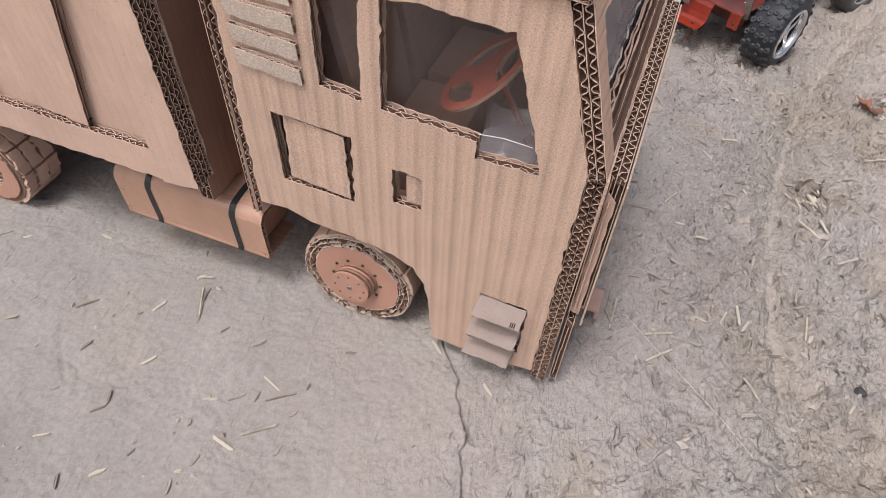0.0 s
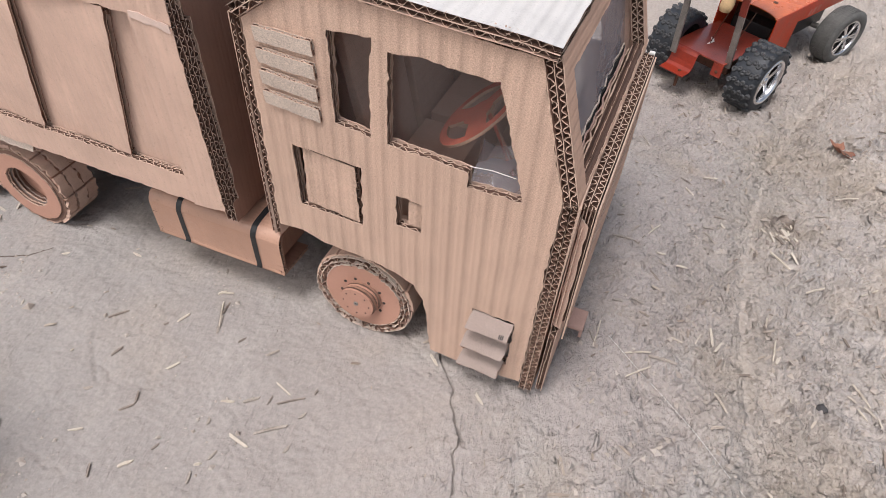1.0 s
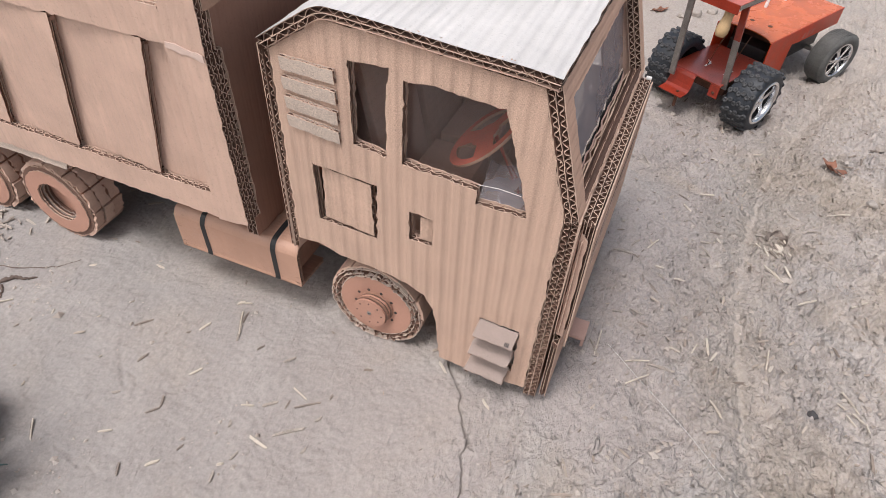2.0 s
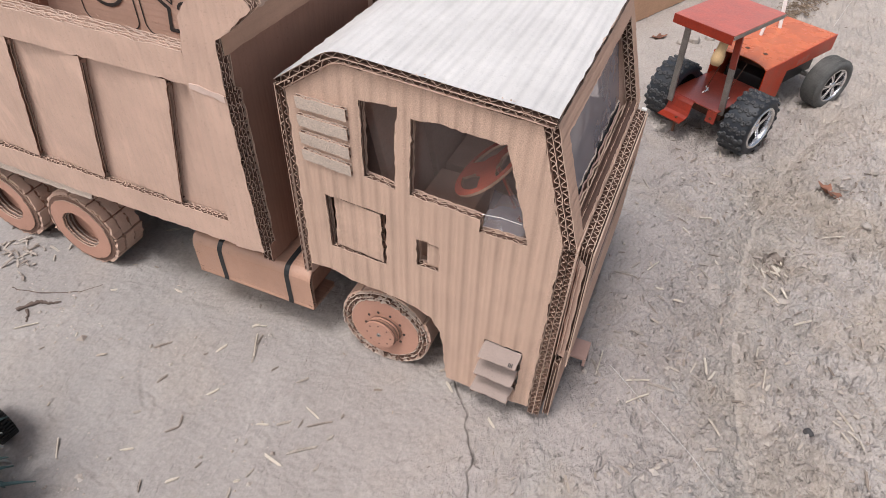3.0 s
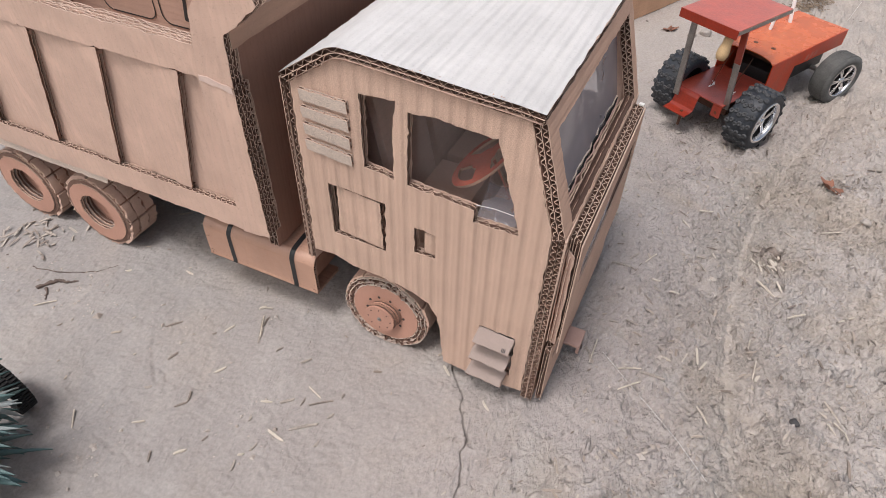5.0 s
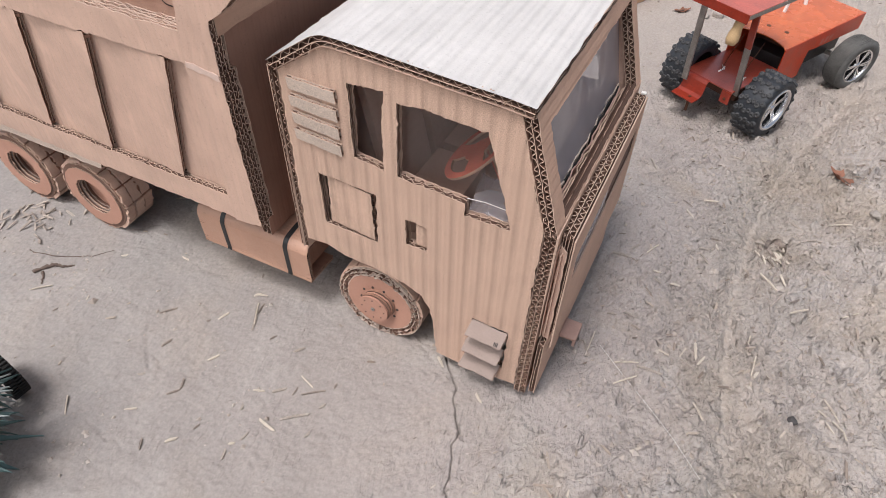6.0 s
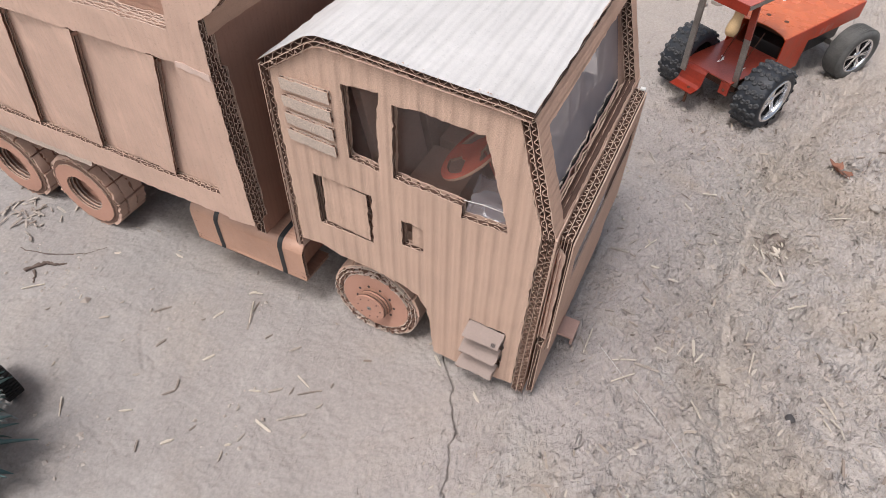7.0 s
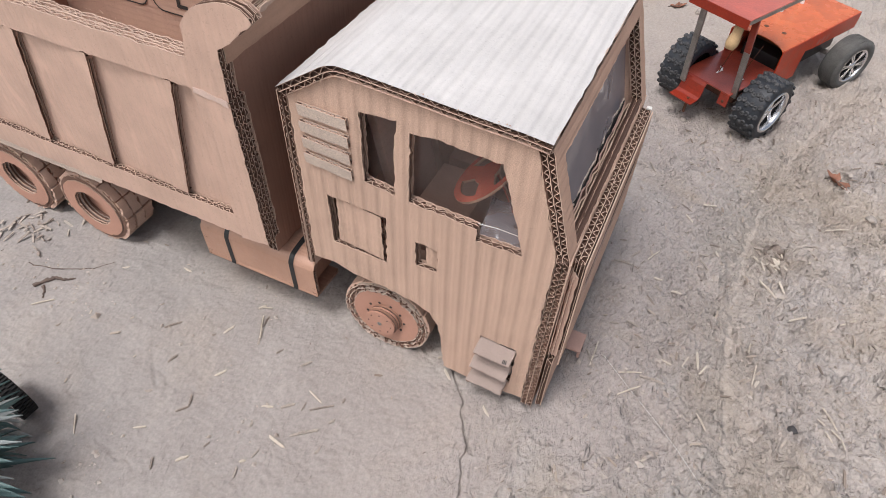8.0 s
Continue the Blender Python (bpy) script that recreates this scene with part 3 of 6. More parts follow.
def ticks(lo, hi, fine, grow_lo, grow_hi, out):
    """Grid lines: even between lo and hi, spreading outwards, fast beyond two metres."""
    def run(a, sign, grow):
        s, lines = fine, []
        while abs(a) < out:
            s *= grow if abs(a) < 2.0 else 1.3
            a += sign * s
            lines.append(a)
        return lines
    return np.array(run(lo, -1, grow_lo)[::-1] + list(np.arange(lo, hi + fine / 2, fine)) + run(hi, 1, grow_hi))


def build_ground():
    xs = ticks(-0.56, 0.36, 0.0019, 1.05, 1.04, 80.0)
    xs = np.unique(np.concatenate([xs, np.arange(-0.098, -0.010, 0.0008), np.arange(0.0, 0.34, 0.0011)]).round(5))
    ys = ticks(-0.27, 0.44, 0.0013, 1.10, 1.014, 80.0)
    gx, gy = np.meshgrid(xs, ys)
    z = ground_height(gx, gy)
    co = np.stack([gx, gy, z], -1).reshape(-1, 3)
    nx, ny = len(xs), len(ys)
    i = (np.arange(ny - 1)[:, None] * nx + np.arange(nx - 1)[None, :]).ravel()
    quads = np.stack([i, i + 1, i + nx + 1, i + nx], -1).astype(np.int32)
    me = bpy.data.meshes.new("ground")
    me.vertices.add(len(co))
    me.vertices.foreach_set("co", co.astype(np.float32).ravel())
    me.loops.add(quads.size)
    me.loops.foreach_set("vertex_index", quads.ravel())
    me.polygons.add(len(quads))
    me.polygons.foreach_set("loop_start", np.arange(0, quads.size, 4, dtype=np.int32))
    me.polygons.foreach_set("loop_total", np.full(len(quads), 4, dtype=np.int32))
    me.polygons.foreach_set("use_smooth", np.ones(len(quads), dtype=bool))
    me.materials.append(M_SOIL)
    me.update(calc_edges=True)
    me.validate()
    tagged(new("ground", me), "dry trodden grey-brown clay ground with cracks and crumbs", "ground", kind="structure")


build_ground()


def gz(x, y):
    return float(ground_height(x, y))


# ---- cardboard dump truck ----
TRUCK = thing("dump_truck", (-0.30, 0.11, 0.0), "handmade cardboard dump truck with cab and open tipper, standing on clay", "toy truck")
T = 0.0085  # double-wall board


def cab_side(y, name, detail):
    outer = [(-0.227, 0.117), (-0.205, 0.1185), (-0.190, 0.1135), (-0.170, 0.111), (-0.141, 0.109), (-0.124, 0.1055), (-0.107, 0.098), (-0.0985, 0.083), (-0.095, 0.060),
             (-0.091, 0.021), (-0.060, 0.0175), (-0.0095, 0.0215), (-0.0075, 0.2205), (-0.034, 0.3125), (-0.060, 0.314), (-0.120, 0.319), (-0.183, 0.3225), (-0.2265, 0.2925)]
    w1 = [(-0.1655, 0.2985), (-0.150, 0.2995), (-0.1355, 0.3005), (-0.139, 0.265), (-0.139, 0.2290), (-0.1655, 0.2330)]
    w2 = [(-0.1255, 0.2940), (-0.100, 0.2955), (-0.075, 0.2930), (-0.0555, 0.2930), (-0.045, 0.258), (-0.0325, 0.2125), (-0.070, 0.2115), (-0.070, 0.2235), (-0.127, 0.2280)]
    hatch = [(-0.2030, 0.2040), (-0.148, 0.2010), (-0.1495, 0.1462), (-0.2020, 0.1478)]
    small = [(-0.1215, 0.1855), (-0.1015, 0.1840), (-0.1015, 0.1570), (-0.1210, 0.1575)]
    steps = [(-0.0570, 0.0950), (-0.0225, 0.0930), (-0.0230, 0.0380), (-0.0560, 0.0380)]
    geo = Geo()
    fr = side_frame(y) if detail else Matrix.Translation((0, y, 0)) @ Matrix(((1, 0, 0, 0), (0, 0, -1, 0), (0, 1, 0, 0), (0, 0, 0, 1)))
    board(geo, outer, [w1, w2, hatch, small, steps] if detail else [w1, w2], fr, T, M_SIDE, 2, 1, back=M_KRAFT)
    panel = part(name, geo, TRUCK, "ribbed tan cardboard cab side with cut-out windows")
    if not detail:
        return
    # hatch flap, pushed in a little at its rear edge
    g = Geo()
    tilt = Matrix.Translation((-0.149, y, 0)) @ Matrix.Rotation(radians(-3.5), 4, "Z") @ Matrix.Translation((0.149, 0, 0)) @ NEAR
    board(g, [(-0.1965, 0.2015), (-0.1535, 0.1990), (-0.1520, 0.1478), (-0.1985, 0.1500)], [], tilt, 0.006, M_SIDE, 1, 0, back=M_DARKB)
    part("hatch_flap", g, panel, "tan cardboard flap in a cut hatch")
    # air slats behind the rear window
    for k in range(4):
        g = Geo()
        z = 0.2915 - 0.0151 * k
        sl = [(-0.2165, z), (-0.1750, z - 0.0012 - 0.001 * k), (-0.1752, z - 0.0125 - 0.001 * k), (-0.2168, z - 0.0108)]
        lean = Matrix.Translation((0, y, z)) @ Matrix.Rotation(radians(8), 4, "X") @ Matrix.Translation((0, 0, -z)) @ NEAR
        board(g, sl, [], Matrix.Translation((0, -0.0042, 0)) @ lean, 0.0032, M_GREYB, 1, 1, 0.0035, 0.004, jit=0.0003)
        part("air_slat", g, panel, "grey worn cardboard slat")
    # door catch in the small hole
    g = Geo()
    g.box((-0.1135, y + 0.0025, 0.1580), (-0.1022, y + 0.0120, 0.1815), M_SIDE, bevel=0.002)
    part("door_catch", g, panel, "rolled cardboard door catch")
    # three entry steps, each lapping over the next
    for k in range(3):
        g = Geo()
        z = 0.0925 - 0.0243 * k
        lean = Matrix.Translation((0, y + 0.001 - 0.0004 * k, z)) @ Matrix.Rotation(radians(-60), 4, "X") @ Matrix.Translation((0, 0, -z)) @ NEAR
        h = 0.0168
        sl = [(-0.0562 - 0.002 * k, z), (-0.0225 - 0.0012 * k, z - 0.001), (-0.0235 - 0.0015 * k, z - h), (-0.0580 - 0.0022 * k, z - h + 0.001)]
        board(g, sl, [], lean, 0.0044, M_STEP, 1, 0, 0.006, 0.004, jit=0.0004, medium=M_DARKB)
        if k == 0:
            for j in range(3):
                g.prism([(-0.0305 + 0.0014 * j, z - 0.012), (-0.0296 + 0.0014 * j, z - 0.012), (-0.0296 + 0.0014 * j, z - 0.0156), (-0.0305 + 0.0014 * j, z - 0.0156)], [], lean, -0.0003, 0.0, M_INK)
        part("entry_step", g, panel, "grey cardboard step slat")
    # clear film behind the windows
    g = Geo()
    g.add([(-0.172, y + T + 0.001, 0.215), (-0.026, y + T + 0.001, 0.205), (-0.040, y + T + 0.001, 0.302), (-0.172, y + T + 0.001, 0.305)], [(0, 1, 2, 3)], M_FILM)
    film_ob = part("window_film", g, panel, "clear plastic window film, warm veil for the lit cab")
    film_ob.visible_shadow = False


cab_side(0.0, "cab_side", True)
cab_side(0.238, "cab_side", False)


def bent_ribbon(geo, line, nor, y, s, c0, c1, pitch):
    """Flutes in the cut end of a bent board, running on round its bends."""
    reach = [0.0]
    for p, q in zip(line, line[1:]):
        reach.append(reach[-1] + math.hypot(q[0] - p[0], q[1] - p[1]))
    steps = int(reach[-1] / pitch * 9)
    phase, kink, vs, core, i = rng.random() * 6.28, 0.0, [], [], 0
    for k in range(steps + 1):
        u = reach[-1] * k / steps
        while i < len(line) - 2 and reach[i + 1] < u:
            i += 1
        f = (u - reach[i]) / (reach[i + 1] - reach[i])
        x, z, a, b = (p + (q - p) * f for p, q in ((line[i][0], line[i + 1][0]), (line[i][1], line[i + 1][1]), (nor[i][0], nor[i + 1][0]), (nor[i][1], nor[i + 1][1])))
        kink += rng.gauss(0, 0.22)
        w = math.sin(2 * math.pi * u / pitch + phase + kink)
        w = max(-1, min(1, w * 1.2)) * (1 - 0.25 * abs(math.sin(kink * 1.7)))
        c = c0 + (c1 - c0) * (0.5 + 0.47 * w)
        lip = s * (0.0004 + abs(rng.gauss(0, 0.0004)))
        for h in (-0.00034, 0.00034):
            vs += [(x + a * (c + h), y + lip, z + b * (c + h)), (x + a * (c + h), y + s * 0.008, z + b * (c + h))]
        core += [(x + a * c0, y + s * 0.0032, z + b * c0), (x + a * c1, y + s * 0.0032, z + b * c1)]
    geo.add(vs, [(4 * k, 4 * k + 4, 4 * k + 6, 4 * k + 2) for k in range(steps)], M_RAW)
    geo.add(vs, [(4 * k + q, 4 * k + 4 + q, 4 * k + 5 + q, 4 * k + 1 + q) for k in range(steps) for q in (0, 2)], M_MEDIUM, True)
    # added dark sheet for the shade in the open cells
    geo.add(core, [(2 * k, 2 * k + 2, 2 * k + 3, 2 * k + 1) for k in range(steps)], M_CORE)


def sheet_strip(geo, line, y0, y1, thick, face, back, walls=2, pitch=0.0082):
    """A bent board that runs across the truck along a polyline in x, z, with flutes lying across."""
    liner = 0.0006
    n = len(line)
    nor = []
    for i in range(n):
        d = Vector((line[min(i + 1, n - 1)][0] - line[max(i - 1, 0)][0], line[min(i + 1, n - 1)][1] - line[max(i - 1, 0)][1])).normalized()
        nor.append((-d.y, d.x))
    ny = 30
    for w in range(walls + 1):
        c = w * (thick - liner) / walls
        vs, fs = [], []
        for k in (0, 1):
            for j in range(ny + 1):
                yy = y0 + (y1 - y0) * j / ny
                e = rng.gauss(0, 0.0005) if j in (0, ny) else 0.0
                for i in range(n):
                    o = c + k * liner
                    e2 = rng.gauss(0, 0.0004) if i in (0, n - 1) else 0.0
                    vs.append((line[i][0] - nor[i][0] * -o + e2, yy + e, line[i][1] + nor[i][1] * o))
        q = (ny + 1) * n
        for k in (0, 1):
            for j in range(ny):
                for i in range(n - 1):
                    a = k * q + j * n + i
                    fs.append((a, a + 1, a + n + 1, a + n) if k else (a, a + n, a + n + 1, a + 1))
        geo.add(vs, fs, face if w == walls else back if w == 0 else M_MEDIUM, True)
        rim = []
        for j in (0, ny):
            rim += [(j * n + i, j * n + i + 1, q + j * n + i + 1, q + j * n + i) for i in range(n - 1)]
        for i in (0, n - 1):
            rim += [(j * n + i, (j + 1) * n + i, q + (j + 1) * n + i, q + j * n + i) for j in range(ny)]
        geo.add(vs, rim, M_RAW)
    for y, s in ((y0, 1), (y1, -1)):
        for w in range(walls):
            c0, c1 = liner + w * (thick - liner) / walls, (w + 1) * (thick - liner) / walls
            bent_ribbon(geo, line, nor, y, s, c0, c1, pitch * (0.9 + 0.25 * rng.random()))
    for i, d in ((0, 1), (n - 1, -1)):
        for w in range(walls):
            c0, c1 = liner + w * (thick - liner) / walls, (w + 1) * (thick - liner) / walls
            p = line[i]
            k = 1 if i == 0 else n - 2
            inn = Vector((line[k][0] - p[0], 0, line[k][1] - p[1])).normalized()
            geo.ribbon((p[0] + nor[i][0] * c0, y0, p[1] + nor[i][1] * c0), (p[0] + nor[i][0] * c0, y1, p[1] + nor[i][1] * c0),
                       Vector((nor[i][0], 0, nor[i][1])) * (c1 - c0), inn, 0.006, pitch, M_MEDIUM, False)


def smooth_line(points, n=6):
    """Rounds a polyline with Catmull-Rom spans."""
    out = []
    for i in range(len(points) - 1):
        p = [Vector(points[max(0, min(len(points) - 1, i + k))]) for k in (-1, 0, 1, 2)]
        for j in range(n):
            t = j / n
            out.append(tuple(0.5 * (2 * p[1] + (p[2] - p[0]) * t + (2 * p[0] - 5 * p[1] + 4 * p[2] - p[3]) * t * t + (3 * p[1] - p[0] - 3 * p[2] + p[3]) * t ** 3)))
    return out + [tuple(points[-1])]


def cab_shell():
    # roof, bent down at the back
    g = Geo()
    line = smooth_line([(-0.0255, 0.3135), (-0.0320, 0.3142), (-0.0390, 0.3150), (-0.0480, 0.3158), (-0.080, 0.3176), (-0.120, 0.3205), (-0.168, 0.3235), (-0.182, 0.3225), (-0.196, 0.3140), (-0.228, 0.2925)], 5)[::-1]
    sheet_strip(g, line, -0.003, 0.243, 0.0092, M_ROOF, M_KRAFT, 2, 0.0108)
    part("cab_roof", g, TRUCK, "pale corrugated cardboard cab roof, bent down at the back")
    # rear wall
    g = Geo()
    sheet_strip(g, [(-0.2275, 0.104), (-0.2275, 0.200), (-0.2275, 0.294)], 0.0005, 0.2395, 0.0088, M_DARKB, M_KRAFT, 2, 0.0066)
    part("cab_rear_wall", g, TRUCK, "brown cardboard rear wall of the cab")
    # lower front board, double wall, its flutes across
    g = Geo()
    sheet_strip(g, [(-0.0070, 0.2215), (-0.0080, 0.120), (-0.0092, 0.012)], 0.0005, 0.2395, 0.0108, M_FRONT, M_DARKB, 2, 0.0064)
    part("front_board", g, TRUCK, "cardboard front board with open fluted ends")
    # windscreen frame: four strips round the opening
    a = Vector((0.0035, 0, 0.2205))
    b = Vector((-0.0245, 0, 0.3160))
    up = (b - a).normalized()
    nor = Vector((0, 1, 0)).cross(up)
    fr = Matrix(((0, up.x, -nor.x, a.x), (1, 0, 0, 0.0005), (0, up.z, -nor.z, a.z), (0, 0, 0, 1)))
    h = (b - a).length
    g = Geo()
    board(g, [(0, 0), (0.2390, 0), (0.2390, h), (0, h)], [[(0.019, 0.003), (0.224, 0.003), (0.2245, h - 0.015), (0.0185, h - 0.016)]], fr, 0.0105, M_FRONT, 2, 0, 0.0068, back=M_DARKB)
    scr = part("windscreen_frame", g, TRUCK, "brown cardboard windscreen frame")
    g = Geo()
    g.add([fr @ Vector((p, q, o)) for p, q, o in ((0.010, 0.001, 0.018), (0.229, 0.001, 0.018), (0.229, h - 0.006, 0.0115), (0.010, h - 0.006, 0.0115))], [(0, 1, 2, 3)], M_SCREEN)
    ob = part("windscreen", g, scr, "cloudy clear plastic windscreen film, tinted for reflected sky")
    ob.visible_shadow = False
    # stacked strips along the foot of the windscreen
    for k in range(6):
        g = Geo()
        zz = 0.2165 + 0.0013 * k
        x0 = -0.0092 - 0.0017 * k
        pts = [(x0 + rng.gauss(0, 0.0006), 0.012 + 0.214 * j / 24, zz + rng.gauss(0, 0.0005) + 0.0008 * noise.noise((j * 0.8, 3.7 * k, 0.5)) * (1 + k)) for j in range(25)]
        vs = []
        for x, y, z in pts:
            vs += [(x, y, z), (x - 0.0013, y, z + 0.0003), (x - 0.0013, y, z - 0.03), (x, y, z - 0.03)]
        fs = [(4 * j + q, 4 * j + (q + 1) % 4, 4 * j + 4 + (q + 1) % 4, 4 * j + 4 + q) for j in range(24) for q in range(4)]
        g.add(vs, fs, M_RAW if k == 0 else M_PINK if k == 1 else M_GREYB if k == 3 else M_RUBBER2 if k == 5 else M_SOOT)
        part("dash_strip", g, TRUCK, "stacked paper strip under the windscreen")


cab_shell()


def cab_front():
    # outer grille board: fluted top edge, cut slot, backing coloured dark as the slot's shade
    g = Geo()
    fr = front_frame(0.0140)
    board(g, [(0.012, 0.098), (0.229, 0.098), (0.229, 0.2155), (0.012, 0.2150)], [], Matrix.Translation((-0.0010, 0, 0)) @ fr, 0.0110, M_MEDIUM, 2, 1, 0.0085, 0.010, back=M_DARKB, jit=0.0003)
    g.prism(rough_line([(0.008, 0.085), (0.231, 0.085), (0.229, 0.2130), (0.012, 0.2110)], 0.01, 0.0003),
            [rough_line([(0.032, 0.150), (0.212, 0.160), (0.212, 0.192), (0.032, 0.178)], 0.006, 0.0005)], fr, -0.0010, 0.0002, M_FRONT, M_RAW)
    grille = part("grille_board", g, TRUCK, "brown cardboard grille board with a slot")
    g = Geo()
    g.prism(rough_line([(0.028, 0.146), (0.128, 0.151), (0.128, 0.190), (0.028, 0.182)], 0.01, 0.0005), [], fr, 0.0003, 0.0006, M_BAG)
    part("slot_film", g, grille, "cloudy plastic film behind the slot").visible_shadow = False
    # folded layers between the boards
    g = Geo()
    g.prism(rough_line([(0.0052, 0.096), (0.0108, 0.094), (0.0110, 0.200), (0.0056, 0.206)], 0.008, 0.0004), [], side_frame(0.0092), 0, 0.0012, M_KRAFT, M_RAW)
    part("folded_layer", g, TRUCK, "tan cardboard fold closing the grille's end")
    for k in range(2):
        g = Geo()
        xx = 0.0040 + 0.0030 * k
        g.prism(rough_line([(0.004 + 0.001 * k, 0.100), (0.060, 0.100), (0.060, 0.206 - 0.004 * k), (0.004 + 0.0015 * k, 0.204 - 0.005 * k)], 0.006, 0.0005), [], front_frame(xx + 0.0009), 0, 0.0008, M_TAN, M_RAW)
        part("folded_layer", g, TRUCK, "folded cardboard layer behind the grille")
    # bumper, lower and stepped
    g = Geo()
    board(g, [(0.004, 0.014), (0.234, 0.014), (0.234, 0.094), (0.004, 0.090)], [rough_line([(0.020, 0.060), (0.090, 0.062), (0.090, 0.068), (0.020, 0.066)], 0.01, 0.0003)], front_frame(0.0100), 0.0055, M_FRONT, 1, 1, back=M_DARKB)
    part("bumper_board", g, TRUCK, "brown cardboard bumper board")
    for y0, y1, z0 in ((0.074, 0.098, 0.020),):
        g = Geo()
        g.box((0.010, y0, z0), (0.027, y1, z0 + 0.0030), M_PINK, bevel=0.0006)
        g.box((0.0240, y0, z0 - 0.008), (0.0270, y1, z0 + 0.0010), M_PINK, bevel=0.0006)
        part("bumper_tab", g, TRUCK, "pinkish bent cardboard tab under the bumper")
    g = Geo()
    g.add([(0.032, 0.060, 0.004), (0.032, 0.110, 0.004), (0.031, 0.104, 0.040), (0.031, 0.066, 0.040)], [(0, 1, 2, 3)], M_FILM)
    part("film_scrap", g, TRUCK, "scrap of clear plastic film").visible_shadow = False
    # glue lump on the far corner
    g = Geo()
    g.box((0.008, 0.2255, 0.2150), (0.0130, 0.2300, 0.2175), M_WHITE, bevel=0.001)
    part("glue_lump", g, TRUCK, "white hot-glue lump")


cab_front()


def cab_inside():
    g = Geo()
    g.box((-0.226, 0.010, 0.118), (-0.002, 0.228, 0.124), M_SEAT)
    part("cab_floor", g, TRUCK, "brown cardboard cab floor")
    # seat back: a leaning board
    g = Geo()
    lean = Matrix.Translation((-0.155, 0.045, 0.124)) @ Matrix.Rotation(radians(-12), 4, "Y")
    g.box((-0.004, 0, 0), (0.004, 0.075, 0.150), M_SEAT, lean, 0.0015)
    g.box((0.004, 0, 0.0), (0.055, 0.075, 0.045), M_SEAT, Matrix.Translation((-0.155, 0.045, 0.124)), 0.0015)
    part("seat", g, TRUCK, "grey cardboard seat")
    g = Geo()
    lean = Matrix.Translation((-0.155, 0.130, 0.124)) @ Matrix.Rotation(radians(-12), 4, "Y")
    g.box((-0.004, 0, 0), (0.004, 0.075, 0.150), M_SEAT, lean, 0.0015)
    g.box((0.004, 0, 0.0), (0.055, 0.075, 0.045), M_SEAT, Matrix.Translation((-0.155, 0.130, 0.124)), 0.0015)
    part("seat", g, TRUCK, "grey cardboard seat")
    # steering wheel with three openings, on a folded card column
    g = Geo()
    fr = frame_of((-0.0840, 0.0560, 0.2315), (0.496, 0.700, 0.513), (-0.590, 0.709, -0.386))
    holes = []
    for mid, half in ((180, 42), (56, 44), (-56, 44)):
        holes.append(arc(0, 0, 0.0270, mid - half, mid + half, 9) + arc(0, 0, 0.0125, mid + half * 0.62, mid - half * 0.62, 5))
    g.prism(rough_line(arc(0, 0, 0.0335, 0, 350, 35), 0.004, 0.0003), [rough_line(h, 0.004, 0.0004) for h in holes], fr, -0.0011, 0.0011, M_STEER, M_WARMB)
    wheel = part("steering_wheel", g, TRUCK, "red-orange card steering wheel with three openings")
    for k, off in enumerate((-0.0045, 0.0045)):
        g = Geo()
        a, b = fr @ Vector((0.006, off, -0.0012)), Vector((-0.052, 0.060 + off, 0.186))
        slip = frame_of(a, b - a, fr.to_3x3() @ Vector((0, 1, 0)))
        L = (b - a).length
        g.prism(rough_line([(0, -0.0040), (L, -0.0032), (L, 0.0032), (0, 0.0040)], 0.006, 0.0005), [], slip, -0.0005, 0.0005, M_STEER, M_WARMB)
        part("column_strip", g, wheel, "red card strip of the steering column")
    # grey paper hexagon on the wheel's far side
    g = Geo()
    g.prism(arc(0, 0, 0.0085, 10, 310, 5), [], Matrix.Translation((-0.1000, 0.0950, 0.2585)) @ Matrix.Rotation(radians(18), 4, "Y"), 0, 0.0007, M_GREYB)
    part("paper_badge", g, TRUCK, "small grey paper hexagon inside the cab")
    # dashboard block
    g = Geo()
    g.box((-0.040, 0.011, 0.124), (-0.010, 0.227, 0.190), M_RUBBER2, bevel=0.003)
    part("dashboard", g, TRUCK, "dark grey cardboard dashboard")
    # crumpled clear bag behind the wheel
    g = Geo()
    vs, fs, n = [], [], 12
    for j in range(n):
        for i in range(n):
            vs.append((-0.075 + 0.05 * i / (n - 1), 0.016 + 0.03 * j / (n - 1), 0.197 + 0.004 * noise.noise((i * 0.35, j * 0.35, 1.3)) + 0.022 * j / n))
    fs = [(j * n + i, j * n + i + 1, (j + 1) * n + i + 1, (j + 1) * n + i) for j in range(n - 1) for i in range(n - 1)]
    g.add(vs, fs, M_BAG, True)
    part("plastic_wrap", g, TRUCK, "crumpled cloudy plastic wrap").visible_shadow = False
    # loose thread across the sill
    g = Geo()
    g.tube([(-0.071, 0.006, 0.2245), (-0.056, 0.006, 0.2262), (-0.040, 0.008, 0.2235)], 0.0003, M_WHITE, 5)
    part("thread", g, TRUCK, "white thread")


cab_inside()


